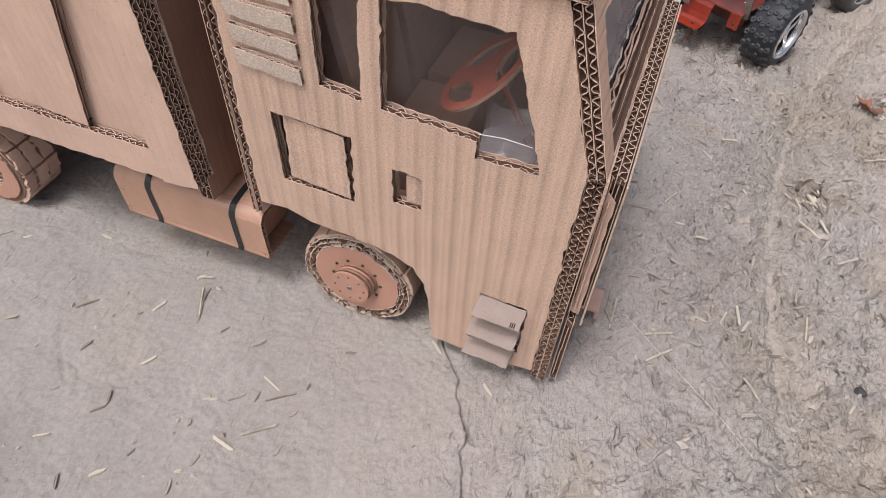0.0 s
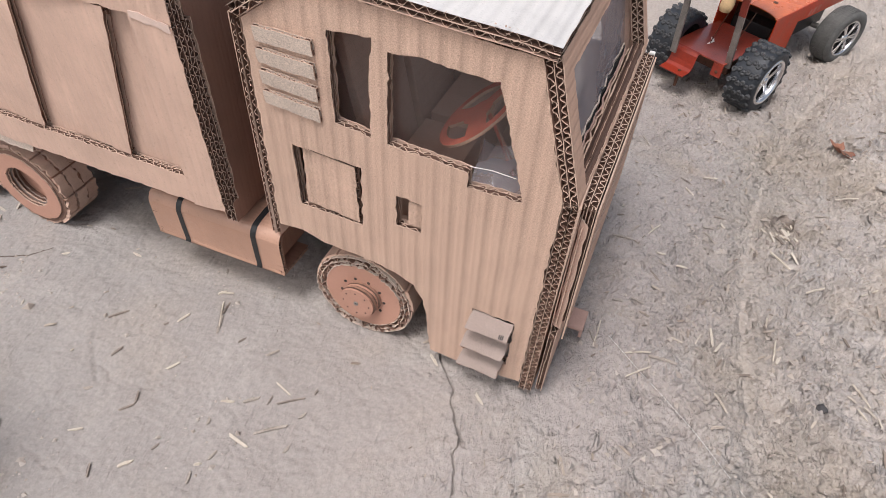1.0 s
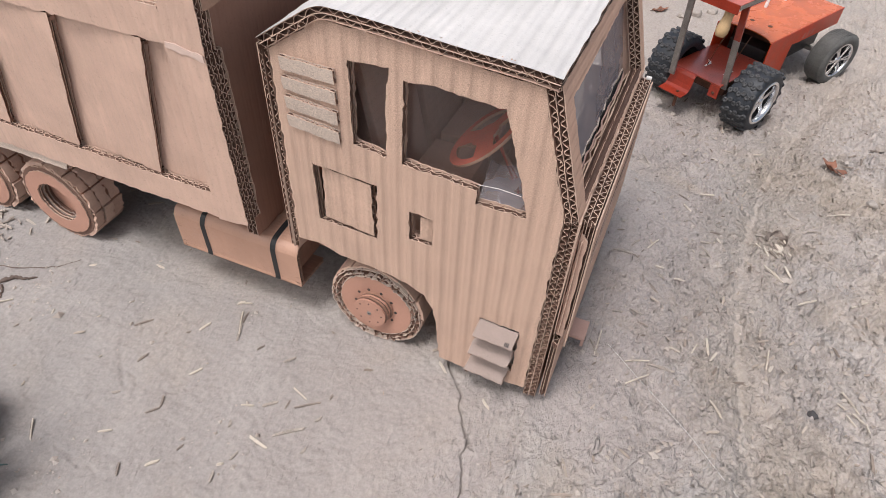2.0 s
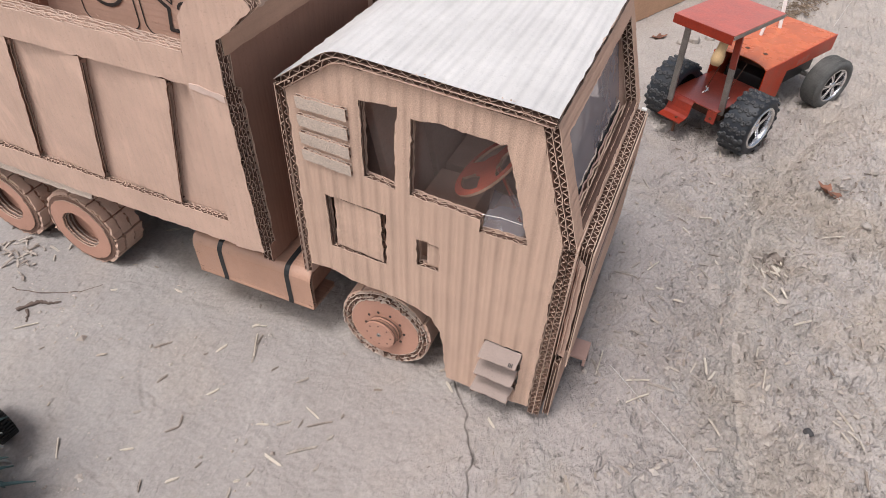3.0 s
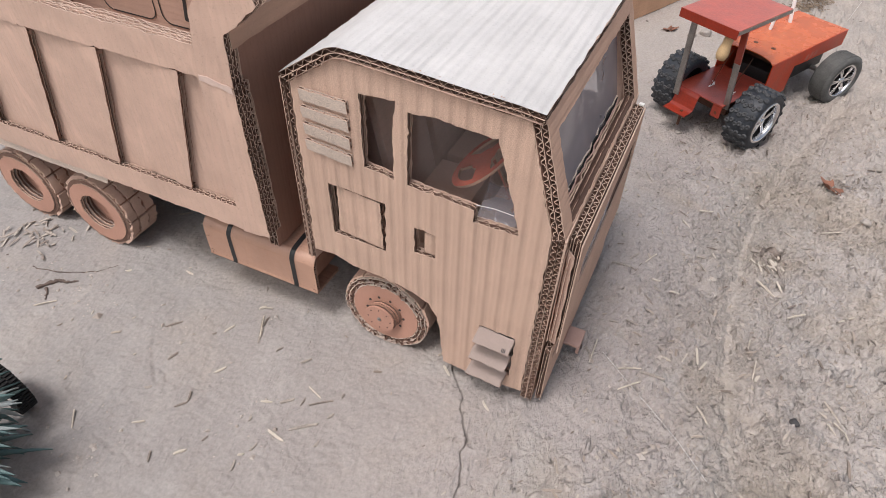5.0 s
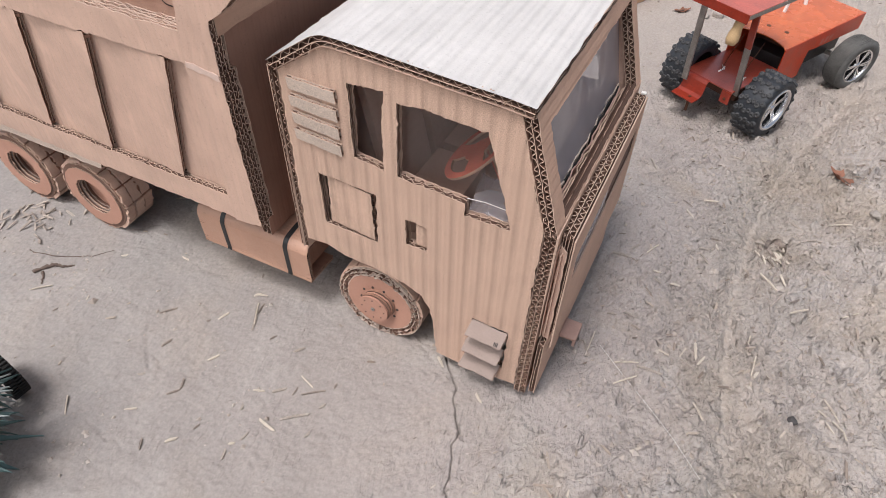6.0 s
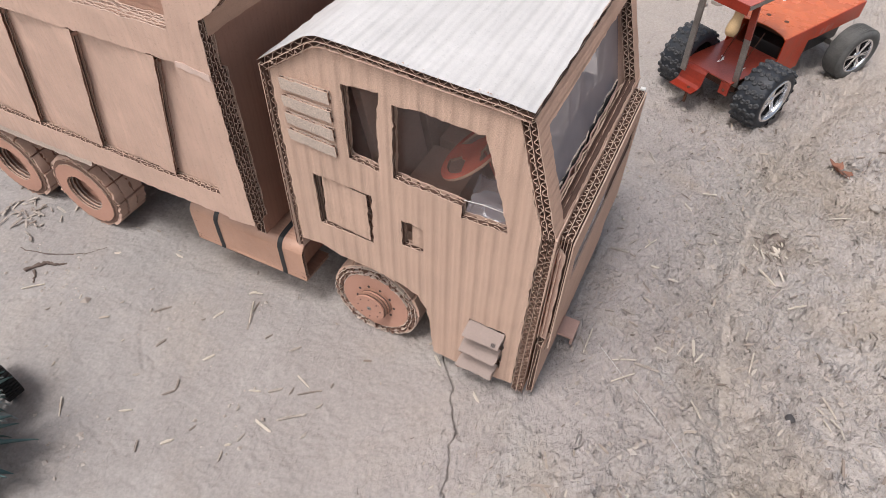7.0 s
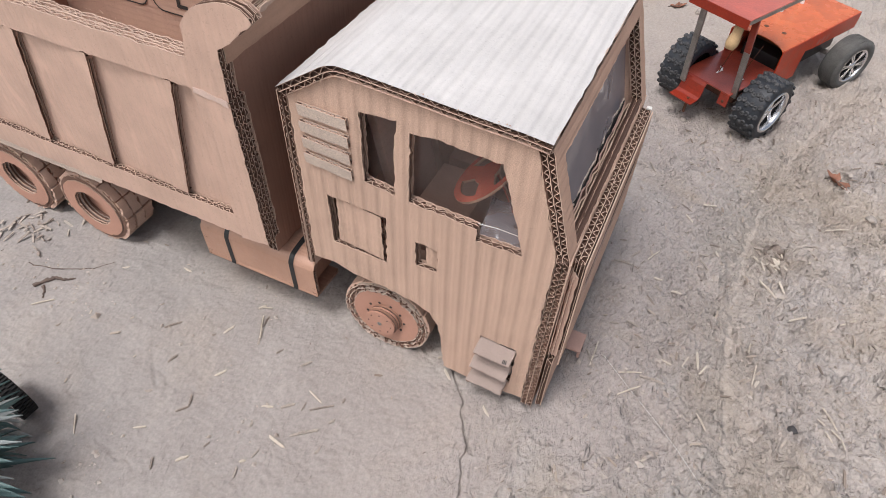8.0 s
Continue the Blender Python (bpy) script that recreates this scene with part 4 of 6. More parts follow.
def truck_wheel(x, y, front, flip=False):
    """A wheel of cardboard: axle along y, outer face at y."""
    s = -1 if flip else 1
    fr = Matrix(((1, 0, 0, x), (0, 0, s, y), (0, 1, 0, 0.0455 if front else 0.0470), (0, 0, 0, 1)))  # z into the wheel
    g, layers = Geo(), []
    if front:
        R = 0.0455
        # dark ring behind the rim web, standing for shade between the folds
        g.lathe([(0.0385, 0.0065), (R, 0.0065)], fr, M_MEDIUM, 44)
        n = 44
        ring = [(R * math.cos(2 * math.pi * i / n), R * math.sin(2 * math.pi * i / n)) for i in range(n)]
        for w in range(2):
            for i in range(n):
                a, b = ring[i], ring[(i + 1) % n]
                # folded web round the rim, seen end-on in the face; sides dark for shade
                rr = 0.0368 + 0.0042 * w
                vs, fs = [], []
                for j in range(9):
                    t = (i + j / 8) / n * 2 * math.pi
                    r = rr + 0.0021 * (1 + math.sin(t * 34 + w * 2 + 0.6 * math.sin(5 * t))) + 0.0006 * math.sin(t * 3 + w) + 0.0004 * math.sin(11 * t)
                    lip = -0.0010 + 0.0010 * math.sin(t * 17) + 0.0008 * math.sin(t * 41 + w)
                    vs += [fr @ Vector(((r + q) * math.cos(t), (r + q) * math.sin(t), h)) for q in (-0.00024, 0.00024) for h in (lip, 0.006)]
                g.add(vs, [(4 * j, 4 * j + 4, 4 * j + 6, 4 * j + 2) for j in range(8)], M_SEAT)
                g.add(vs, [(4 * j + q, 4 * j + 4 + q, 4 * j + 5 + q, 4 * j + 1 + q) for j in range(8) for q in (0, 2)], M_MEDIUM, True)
        for rr in (0.0368, 0.0410, R):
            vs = []
            for i in range(90):
                t = 2 * math.pi * i / 90
                w = rr + 0.0006 * math.sin(3 * t + rr * 900) + rng.gauss(0, 0.0003)
                top = -0.0010 + rng.gauss(0, 0.0007)
                vs += [fr @ Vector(((w + q) * math.cos(t), (w + q) * math.sin(t), h)) for q, h in ((-0.0003, top), (0.0003, top), (0.0003, 0.008), (-0.0003, 0.008))]
            g.add(vs, [(4 * i + q, 4 * i + (q + 1) % 4, (4 * i + 4) % 360 + (q + 1) % 4, (4 * i + 4) % 360 + q) for i in range(90) for q in range(4)], M_GREYB)
    else:
        R = 0.0460
        hole = 0.0240
        face = Geo()
        layers.append(("wheel_disc", face))
        face.prism(rough_line(arc(0, 0, R - 0.0062, 0, 352, 44), 0.002, 0.0006), [rough_line(arc(0, 0, hole, 0, 345, 23), 0.002, 0.0006)], fr, 0.0, 0.0012, M_TAN, M_RAW)
        for k in range(3):
            out = [(p * (1 + rng.gauss(0, 0.010)), q * (1 + rng.gauss(0, 0.010))) for p, q in arc(0, 0, R - 0.0016 - 0.0006 * (k % 2), 0, 356, 90)]
            inn = [(p * (1 + rng.gauss(0, 0.028)), q * (1 + rng.gauss(0, 0.028))) for p, q in arc(0, 0, hole - 0.0012 - 0.0006 * (k % 2), 0, 354, 60)]
            ply = Geo()
            layers.append(("disc_layer", ply))
            ply.prism(out, [inn], fr, 0.0016 + 0.0040 * k, 0.0030 + 0.0040 * k, M_STEP if k % 2 else M_MEDIUM, M_RAW if k < 2 else M_STEP)
    g.lathe([(R - 0.0008, 0.004), (R - 0.0004, 0.040), (R - 0.004, 0.040), (R - 0.004, 0.004)], fr, M_DARKB, 44, False, True)
    if not front:
        g.lathe([(hole + 0.0010, 0.003), (hole + 0.0010, 0.0150)], fr, M_MEDIUM, 30)
        g.lathe([(hole + 0.0010, 0.0150), (0.0005, 0.0155)], fr, M_TAN, 30)
    wheel = part("front_wheel" if front else "rear_wheel", g, TRUCK, "layered cardboard wheel")
    for name, ply in layers:
        part(name, ply, wheel, "orange-brown ring-shaped card disc" if name == "wheel_disc" else "")
    # tread strips glued round the rim
    n = 12
    bands = [(0.0010, 0.0412)] if front else [(0.0025, 0.0135), (0.0145, 0.0270), (0.0282, 0.0412)]
    for i, (b0, b1) in ((i, b) for i in range(n) for b in bands):
        a0, a1 = 2 * math.pi * (i + 0.04) / n, 2 * math.pi * (i + 0.96) / n
        g = Geo()
        vs, fs, k = [], [], 9
        r1 = R + 0.0008 + rng.random() * 0.0022
        lo, hi = b0 + rng.random() * 0.0006, b1 - rng.random() * 0.0006
        for j in range(k + 1):
            a = a0 + (a1 - a0) * j / k
            ja, jb = (rng.gauss(0, 0.0003), rng.gauss(0, 0.0003)) if front else (rng.gauss(0, 0.0009), rng.gauss(0, 0.0009))
            for r, z in ((R - 0.0012, lo + ja), (r1, lo + ja), (r1, hi + jb), (R - 0.0012, hi + jb)):
                vs.append(fr @ Vector((r * math.cos(a), r * math.sin(a), z)))
        for j in range(k):
            fs += [(4 * j + q, 4 * j + (q + 1) % 4, 4 * j + 4 + (q + 1) % 4, 4 * j + 4 + q) for q in range(4)]
        fs += [(0, 1, 2, 3), tuple(4 * k + q for q in (3, 2, 1, 0))]
        g.add(vs, fs, M_KRAFT if front or rng.random() < 0.65 else M_SEAT)
        part("tread_strip", g, wheel)
    if front:
        g = Geo()
        g.lathe([(0.0001, -0.0004), (0.0200, -0.0002), (0.0362, -0.0008), (0.0364, 0.003), (0.0001, 0.003)], fr, M_TAN, 44, False)
        for k in range(10):
            a = 2 * math.pi * k / 10
            g.lathe([(0.0004, -0.0003), (0.0007, -0.0008), (0.0013, -0.0008), (0.0015, -0.0001)], fr @ Matrix.Translation((0.0205 * math.cos(a), 0.0205 * math.sin(a), 0)), M_INK, 8)
        part("wheel_disc", g, wheel, "orange-brown card disc")
        g = Geo()
        for k in range(4):
            h = -0.0004 - 0.0023 * k
            rim = [(p * (1 + rng.gauss(0, 0.012)), q * (1 + rng.gauss(0, 0.012))) for p, q in arc(0, 0, 0.0172 - 0.0006 * (k % 2), 0, 352, 46)]
            off = Matrix.Translation((0.0012 * (1 - k), 0.0010 * (1 - k), 0))
            g.prism(rim, [], fr @ off, h - 0.0019, h, M_TAN if k == 3 else M_MEDIUM, M_TAN if k % 2 else M_DARKB)
        top = fr @ Matrix.Translation((-0.0024, -0.0020, -0.0034))
        for k in range(8):
            a = 2 * math.pi * k / 8
            g.lathe([(0.0001, -0.0062), (0.0007, -0.0062), (0.0008, -0.0056)], top @ Matrix.Translation((0.0125 * math.cos(a), 0.0125 * math.sin(a), 0)), M_INK, 8)
        g.lathe([(0.0010, -0.0056), (0.0010, -0.0066), (0.0022, -0.0066), (0.0022, -0.0056)], top, M_STEEL, 12)
        g.lathe([(0.0001, -0.0061), (0.0010, -0.0061)], top, M_INK, 12)
        part("hub", g, wheel, "stacked card hub with dotted bolt marks")


for far in (False, True):
    truck_wheel(-0.161, 0.226 if far else 0.012, True, far)
    truck_wheel(-0.533, 0.208 if far else -0.004, False, far)
    truck_wheel(-0.648, 0.208 if far else -0.004, False, far)


def side_tank(y, s):
    """Box under the tipper: one bent sheet with an open fluted end, two black bands. s: +1 near side."""
    prof = [(0.068, 0.1000), (0.026, 0.0990), (0.0085, 0.0972), (0.0035, 0.0945), (0.0008, 0.0900), (0.0, 0.0840), (0.0006, 0.0540), (0.0030, 0.0495), (0.040, 0.0480)]
    prof = smooth_line(prof, 4)
    g = Geo()
    x0, x1 = -0.370, -0.233
    for o, mat in ((0.0, M_TANK), (0.0042, M_DARKB)):
        vs = []
        for x in (x0, x1):
            for i, (yy, z) in enumerate(prof):
                a, b = Vector(prof[max(0, i - 1)]), Vector(prof[min(len(prof) - 1, i + 1)])
                d = (b - a).normalized()
                vs.append((x + rng.gauss(0, 0.0002), y + s * (yy - d.y * o), z + d.x * o))
        n = len(prof)
        g.add(vs, [(i, i + 1, n + i + 1, n + i) for i in range(n - 1)], mat, True)
    for x, dx in ((x0, 1), (x1, -1)):
        for i in range(len(prof) - 1):
            (ya, za), (yb, zb) = prof[i], prof[i + 1]
            d = Vector((yb - ya, zb - za)).normalized()
            g.ribbon((x, y + s * ya, za), (x, y + s * yb, zb), Vector((0, -s * d.y, d.x)) * 0.0042, Vector((dx, 0, 0)), 0.006, 0.0062, M_MEDIUM)
    g.box((x0 + 0.012, min(y + s * 0.006, y + s * 0.05), 0.056), (x1 - 0.010, max(y + s * 0.006, y + s * 0.05), 0.092), M_DARKB)
    tank = part("side_tank", g, TRUCK, "glossy brown cardboard fuel tank with open fluted end")
    for xs in (-0.337, -0.259):
        g = Geo()
        vs = []
        for x in (xs - 0.0028, xs + 0.0028):
            for i, (yy, z) in enumerate(prof):
                a, b = Vector(prof[max(0, i - 1)]), Vector(prof[min(len(prof) - 1, i + 1)])
                d = (b - a).normalized()
                vs.append((x, y + s * (yy + d.y * 0.0004), z - d.x * 0.0004))
        n = len(prof)
        g.add(vs, [(i, i + 1, n + i + 1, n + i) for i in range(n - 1)], M_BLACK, True)
        part("tank_band", g, tank, "black tape band")


side_tank(0.0, 1)
side_tank(0.212, -1)


def chassis():
    # rails drawn deep to keep far-side light off the ground beneath
    for y in (0.070, 0.135):
        g = Geo()
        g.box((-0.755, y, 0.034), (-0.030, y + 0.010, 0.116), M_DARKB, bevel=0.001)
        part("chassis_rail", g, TRUCK, "dark brown cardboard chassis rail")
    for x in (-0.161, -0.533, -0.648):
        g = Geo()
        g.tube([(x, 0.03, 0.0455), (x, 0.19, 0.0455)], 0.004, M_WOOD, 10)
        part("axle", g, TRUCK, "wooden axle")
    g = Geo()
    board(g, [(-0.2690, 0.050), (-0.2385, 0.050), (-0.2385, 0.165), (-0.2690, 0.165)], [], Matrix(((1, 0, 0, 0), (0, 1, 0, 0), (0, 0, -1, 0.1215), (0, 0, 0, 1))), 0.008, M_KRAFT, 2, 1, back=M_DARKB)
    part("chassis_deck", g, TRUCK, "brown cardboard deck behind the cab")


chassis()


def tipper():
    Y0, Y1 = -0.018, 0.222
    X1, X0 = -0.262, -0.735
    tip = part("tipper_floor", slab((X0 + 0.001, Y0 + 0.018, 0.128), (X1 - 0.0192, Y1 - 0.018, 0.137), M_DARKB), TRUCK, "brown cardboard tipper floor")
    for y, s in ((Y0, 1), (Y1, -1)):
        fr = Matrix(((1, 0, 0, 0), (0, 0, s, y), (0, 1, 0, 0), (0, 0, 0, 1)))
        # inner wall, full length; inside face coloured darker for the tipper's shade
        g = Geo()
        board(g, [(X0, 0.134), (X1 - 0.012, 0.134), (X1 - 0.012, 0.3125), (X0, 0.3125)], [], fr @ Matrix.Translation((0, 0, 0.0086)), 0.0085, M_KRAFT, 2, 1, 0.007, back=M_SEAT, liner=0.0011, medium=M_SEAT)
        part("tipper_wall", g, tip, "brown cardboard tipper side wall")
        # top rail and bottom rail
        g = Geo()
        board(g, [(X0, 0.2860), (-0.2995, 0.2865), (-0.2985, 0.3135), (X0, 0.3130)], [], fr, 0.0080, M_KRAFT, 2, 1, 0.007, liner=0.0011, medium=M_SEAT)
        part("top_rail", g, tip, "tan cardboard top rail with fluted upper edge")
        g = Geo()
        board(g, [(X0, 0.1310), (-0.2915, 0.1285), (-0.2930, 0.1555), (X0, 0.1560)], [], fr, 0.0080, M_KRAFT, 2, 1, 0.007)
        part("bottom_rail", g, tip, "tan cardboard bottom rail with fluted upper edge")
        # lapped infill boards, front edges proud, with the laps' shade put in dark rims
        tops = [-0.3000, -0.3226, -0.4094, -0.4900, -0.5700, -0.6500, X0]
        foot = [-0.2950, -0.3495, -0.4400, -0.5230, -0.6080, -0.6900, X0]
        for k in range(6):
            g = Geo()
            a0, a1, b0, b1 = tops[k], tops[k + 1], foot[k], foot[k + 1]
            poly = [(b1 - 0.004, 0.1565), (b0, 0.1565), (a0, 0.2858), (a1 - 0.004, 0.2858)]
            xm = (a0 + b0) / 2
            swing = Matrix.Translation((xm, y, 0)) @ Matrix.Rotation(radians(4.6 * -s), 4, "Z") @ Matrix.Translation((-xm, -y, 0))
            if k == 0:
                swing = Matrix.Translation((0, s * 0.0065, 0))
            board(g, poly, [], swing @ fr @ Matrix.Translation((0, 0, 0.0015)), 0.0062, M_KRAFT, 1, 1, 0.007, jit=0.0004, rim=M_DARKB, medium=M_DARKB)
            part("infill_board", g, tip, "tan cardboard infill board")
        # front post: lower piece and rounded upper piece
        g = Geo()
        board(g, [(-0.2920, 0.1290), (-0.2620, 0.1325), (-0.2650, 0.2850), (-0.2990, 0.2865)], [], fr @ Matrix.Translation((0, 0, -0.0022)), 0.0185, M_KRAFT, 4, 0, 0.007)
        part("front_post", g, tip, "tan cardboard post with fluted edge")
        g = Geo()
        top = [(-0.2990, 0.2868), (-0.2652, 0.2856), (-0.2630, 0.3297), (-0.2427, 0.3447), (-0.2286, 0.3569), (-0.2302, 0.3605), (-0.2361, 0.3649), (-0.2471, 0.3667), (-0.2593, 0.3644), (-0.2724, 0.3596), (-0.2834, 0.3518), (-0.2920, 0.3409)]
        board(g, top, [], fr @ Matrix.Translation((0, 0, -0.0020)), 0.0125, M_KRAFT, 3, 0, 0.007)
        part("post_head", g, tip, "rounded cardboard post head with taped joint")
        g = Geo()
        g.prism(rough_line([(-0.2965, 0.2905), (-0.2660, 0.2868), (-0.2655, 0.2815), (-0.2968, 0.2858)], 0.004, 0.0006), [], fr, -0.0030, -0.0024, M_TAPE)
        part("tape_strip", g, tip, "pale paper tape over the post joint")
        # mud skirt over the rear wheels
        g = Geo()
        board(g, [(-0.700, 0.1180), (-0.474, 0.1180), (-0.468, 0.1305), (-0.700, 0.1305)], [], fr @ Matrix.Translation((0, 0, 0.0030)), 0.0060, M_GREYB, 1, 1, 0.006)
        part("wheel_skirt", g, tip, "grey cardboard skirt over the rear wheels")
    # front board, coloured dark for the shaded gap behind the cab, with folded top strip
    g = Geo()
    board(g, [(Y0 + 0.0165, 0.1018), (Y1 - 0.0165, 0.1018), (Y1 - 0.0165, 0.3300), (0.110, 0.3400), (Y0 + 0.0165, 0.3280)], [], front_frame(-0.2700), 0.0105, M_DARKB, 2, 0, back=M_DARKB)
    part("tipper_front", g, tip, "brown cardboard tipper front board")
    g = Geo()
    board(g, [(Y0 + 0.003, 0.3165), (Y1 - 0.003, 0.3180), (Y1 - 0.003, 0.3330), (0.110, 0.3430), (Y0 + 0.003, 0.3310)], [], front_frame(-0.2620), 0.0050, M_WARMB, 1, 0, jit=0.0003)
    part("top_strip", g, tip, "folded cardboard strip with torn upper edge")
    g = Geo()
    g.prism(rough_line([(0.010, 0.3335), (0.060, 0.3375), (0.110, 0.3425), (0.150, 0.3395), (0.150, 0.3420), (0.108, 0.3455), (0.060, 0.3405), (0.010, 0.3360)], 0.004, 0.0010), [], front_frame(-0.2612), 0, 0.0008, M_RAW)
    part("torn_paper", g, tip, "torn pale paper along the upper edge")
    # tailgate
    g = Geo()
    board(g, [(Y0 + 0.002, 0.130), (Y1 - 0.002, 0.130), (Y1 - 0.002, 0.312), (Y0 + 0.002, 0.312)], [], front_frame(X0), 0.008, M_DARKB, 2, 0)
    part("tailgate", g, tip, "brown cardboard tailgate")
    # printed handling marks on the inside of the far wall
    yi = Y1 - 0.0176
    fr = Matrix(((1, 0, 0, 0), (0, 0, 1, yi), (0, 1, 0, 0), (0, 0, 0, 1)))

    def ink(points, w, closed=False):
        g = Geo()
        k = len(points)
        for i in range(k if closed else k - 1):
            a, b = Vector(points[i]), Vector(points[(i + 1) % k])
            d = (b - a).normalized()
            n = Vector((-d.y, d.x)) * w / 2
            a, b = a - d * w * 0.3, b + d * w * 0.3
            g.prism([tuple(a - n), tuple(b - n), tuple(b + n), tuple(a + n)], [], fr, -0.0004 - 0.00002 * (i % 2), -0.0001, M_INK)
        part("printed_mark", g, tip, "black printed handling mark")

    def rounded(x0, x1, z0, z1, r):
        return arc(x1 - r, z1 - r, r, 0, 90, 5) + arc(x0 + r, z1 - r, r, 90, 180, 5) + arc(x0 + r, z0 + r, r, 180, 270, 5) + arc(x1 - r, z0 + r, r, 270, 360, 5)

    for k, xc in enumerate((-0.628, -0.532, -0.436)):
        ink(rounded(xc - 0.043, xc + 0.043, 0.184, 0.290, 0.014), 0.0016, True)
    ink(arc(-0.628, 0.240, 0.031, 0, 350, 35), 0.0042, True)
    ink([(-0.650, 0.262), (-0.606, 0.218)], 0.0040)
    ink([(-0.640, 0.252), (-0.618, 0.254), (-0.617, 0.236), (-0.638, 0.234)], 0.0018, True)
    ink([(-0.545, 0.262), (-0.562, 0.243), (-0.532, 0.222), (-0.536, 0.196), (-0.524, 0.196)], 0.0048)
    ink([(-0.541, 0.252), (-0.524, 0.240), (-0.526, 0.228), (-0.542, 0.238)], 0.0018, True)
    ink(arc(-0.508, 0.222, 0.010, 10, 170, 8), 0.0030)
    ink([(-0.455, 0.262), (-0.432, 0.236), (-0.420, 0.240)], 0.0050)
    ink([(-0.462, 0.200), (-0.410, 0.200)], 0.0030)


def paper_fuzz():
    """Torn paper fibres that stand off the cut edges."""
    r = random.Random(17)
    g = Geo()

    def shred(p, d, L, w):
        p, d = Vector(p), Vector(d).normalized()
        side = d.cross(Vector((r.gauss(0, 1), r.gauss(0, 1), r.gauss(0, 1)))).normalized() * w
        bend = Vector((r.gauss(0, 0.3), r.gauss(0, 0.3), r.gauss(0, 0.3))) * L
        vs = [p - side, p + side, p + d * L * 0.55 + bend * 0.4 + side * 0.7, p + d * L * 0.55 + bend * 0.4 - side * 0.7, p + d * L + bend]
        g.add(vs, [(0, 1, 2, 3), (3, 2, 4)], M_RAW)

    for i in range(70):
        x = r.uniform(-0.225, -0.024)
        z = 0.3235 - 0.06 * max(0, x + 0.12) if x > -0.18 else 0.3225 + (x + 0.182) * 0.66
        shred((x, -0.003, z + r.uniform(-0.001, 0.008)), (r.gauss(0, 1), -0.8, r.gauss(0.2, 0.7)), r.uniform(0.001, 0.004), r.uniform(0.0002, 0.0007))
    for i in range(120):
        x = r.uniform(-0.60, -0.30)
        shred((x, r.uniform(-0.018, 0.003), 0.3130), (r.gauss(0, 1), r.gauss(-0.2, 0.8), 0.7), r.uniform(0.001, 0.0045), r.uniform(0.0001, 0.0005))
    for i in range(40):
        z = r.uniform(0.02, 0.31)
        x = -0.001 if z < 0.22 else -0.001 - (z - 0.22) * 0.28
        shred((x + r.uniform(-0.008, 0.002), -0.0002, z), (r.gauss(0, 1), -1, r.gauss(0, 1)), r.uniform(0.0008, 0.003), r.uniform(0.0002, 0.0005))
    for i in range(30):
        shred((r.uniform(-0.127, -0.033), r.uniform(0, 0.008), r.uniform(0.213, 0.228)), (r.gauss(0, 1), -0.3, 1), r.uniform(0.0006, 0.002), 0.0003)
    tagged(part("paper_fuzz", g, TRUCK, "torn paper fibres along cut edges"), kind="stuff")


def slab(lo, hi, mat, bevel=0.0008):
    g = Geo()
    g.box(lo, hi, mat, bevel=bevel)
    return g


tipper()
paper_fuzz()


# ---- red toy tractor ----
TF = Vector((0.466, 0.885, 0)).normalized()
TRACTOR_POSE = frame_of((0.154, 0.560, 0.0), TF, (-TF.y, TF.x, 0))  # x forward, y to the far side
TRACTOR = thing("toy_tractor", (0.154 + 0.11 * TF.x - 0.085 * TF.y, 0.560 + 0.11 * TF.y + 0.085 * TF.x, 0.0), "homemade red sheet-metal toy tractor with knobbly rubber wheels", "toy tractor")


def knobby_wheel(x, y0, s):
    """Big rear wheel. y0: outer face; s: +1 when the wheel lies inward along +y."""
    R, W = 0.0455, 0.040
    fr = TRACTOR_POSE @ Matrix(((1, 0, 0, x), (0, 0, s, y0), (0, 1, 0, R), (0, 0, 0, 1)))
    g = Geo()
    g.lathe([(0.0285, 0.0030), (0.0300, 0.0008), (0.0370, 0.0), (0.0410, 0.0015), (0.0432, 0.0055), (0.0435, 0.02), (0.0432, W - 0.0055), (0.0405, W - 0.001), (0.030, W), (0.0285, W - 0.003)], fr, M_RUBBER, 56)
    for ring in range(6):
        z = 0.0040 + ring * (W - 0.008) / 5
        n = 19
        for i in range(n):
            a = 2 * math.pi * (i + 0.22 * (ring % 2) + 0.03 * math.sin(7 * i + ring)) / n
            m = fr @ Matrix.Translation((0.0430 * math.cos(a), 0.0430 * math.sin(a), z)) @ Vector((math.cos(a), math.sin(a), 0)).to_track_quat("Z", "Y").to_matrix().to_4x4()
            g.lathe([(0.0040, -0.0006), (0.0036, 0.0017), (0.0029, 0.0024), (0.0014, 0.0022), (0.0010, 0.0012), (0.0001, 0.0010)], m, M_KNOB, 8)
    w = part("rear_wheel", g, TRACTOR, "black knobbly rubber tractor tyre")
    g = Geo()
    g.lathe([(0.0315, 0.0006), (0.0302, -0.0008), (0.0282, -0.0004), (0.0268, 0.0030), (0.0264, 0.0080)], fr, M_CHROME, 44)
    # dish back in black, standing for the shade between the spokes
    g.lathe([(0.0264, 0.0080), (0.0240, 0.0150), (0.0100, 0.0205), (0.0001, 0.0205)], fr, M_SOOT, 44)
    for k in range(5):
        a = 2 * math.pi * k / 5 + 0.3
        m = fr @ Matrix.Rotation(a, 4, "Z")
        g.box((0.004, -0.0030, 0.0062), (0.0266, 0.0030, 0.0100), M_CHROME, m, 0.001)
    g.lathe([(0.0001, 0.0042), (0.0040, 0.0046), (0.0058, 0.0070), (0.0064, 0.016)], fr, M_CHROME, 24)
    part("rim", g, w, "chrome five-spoke rim")


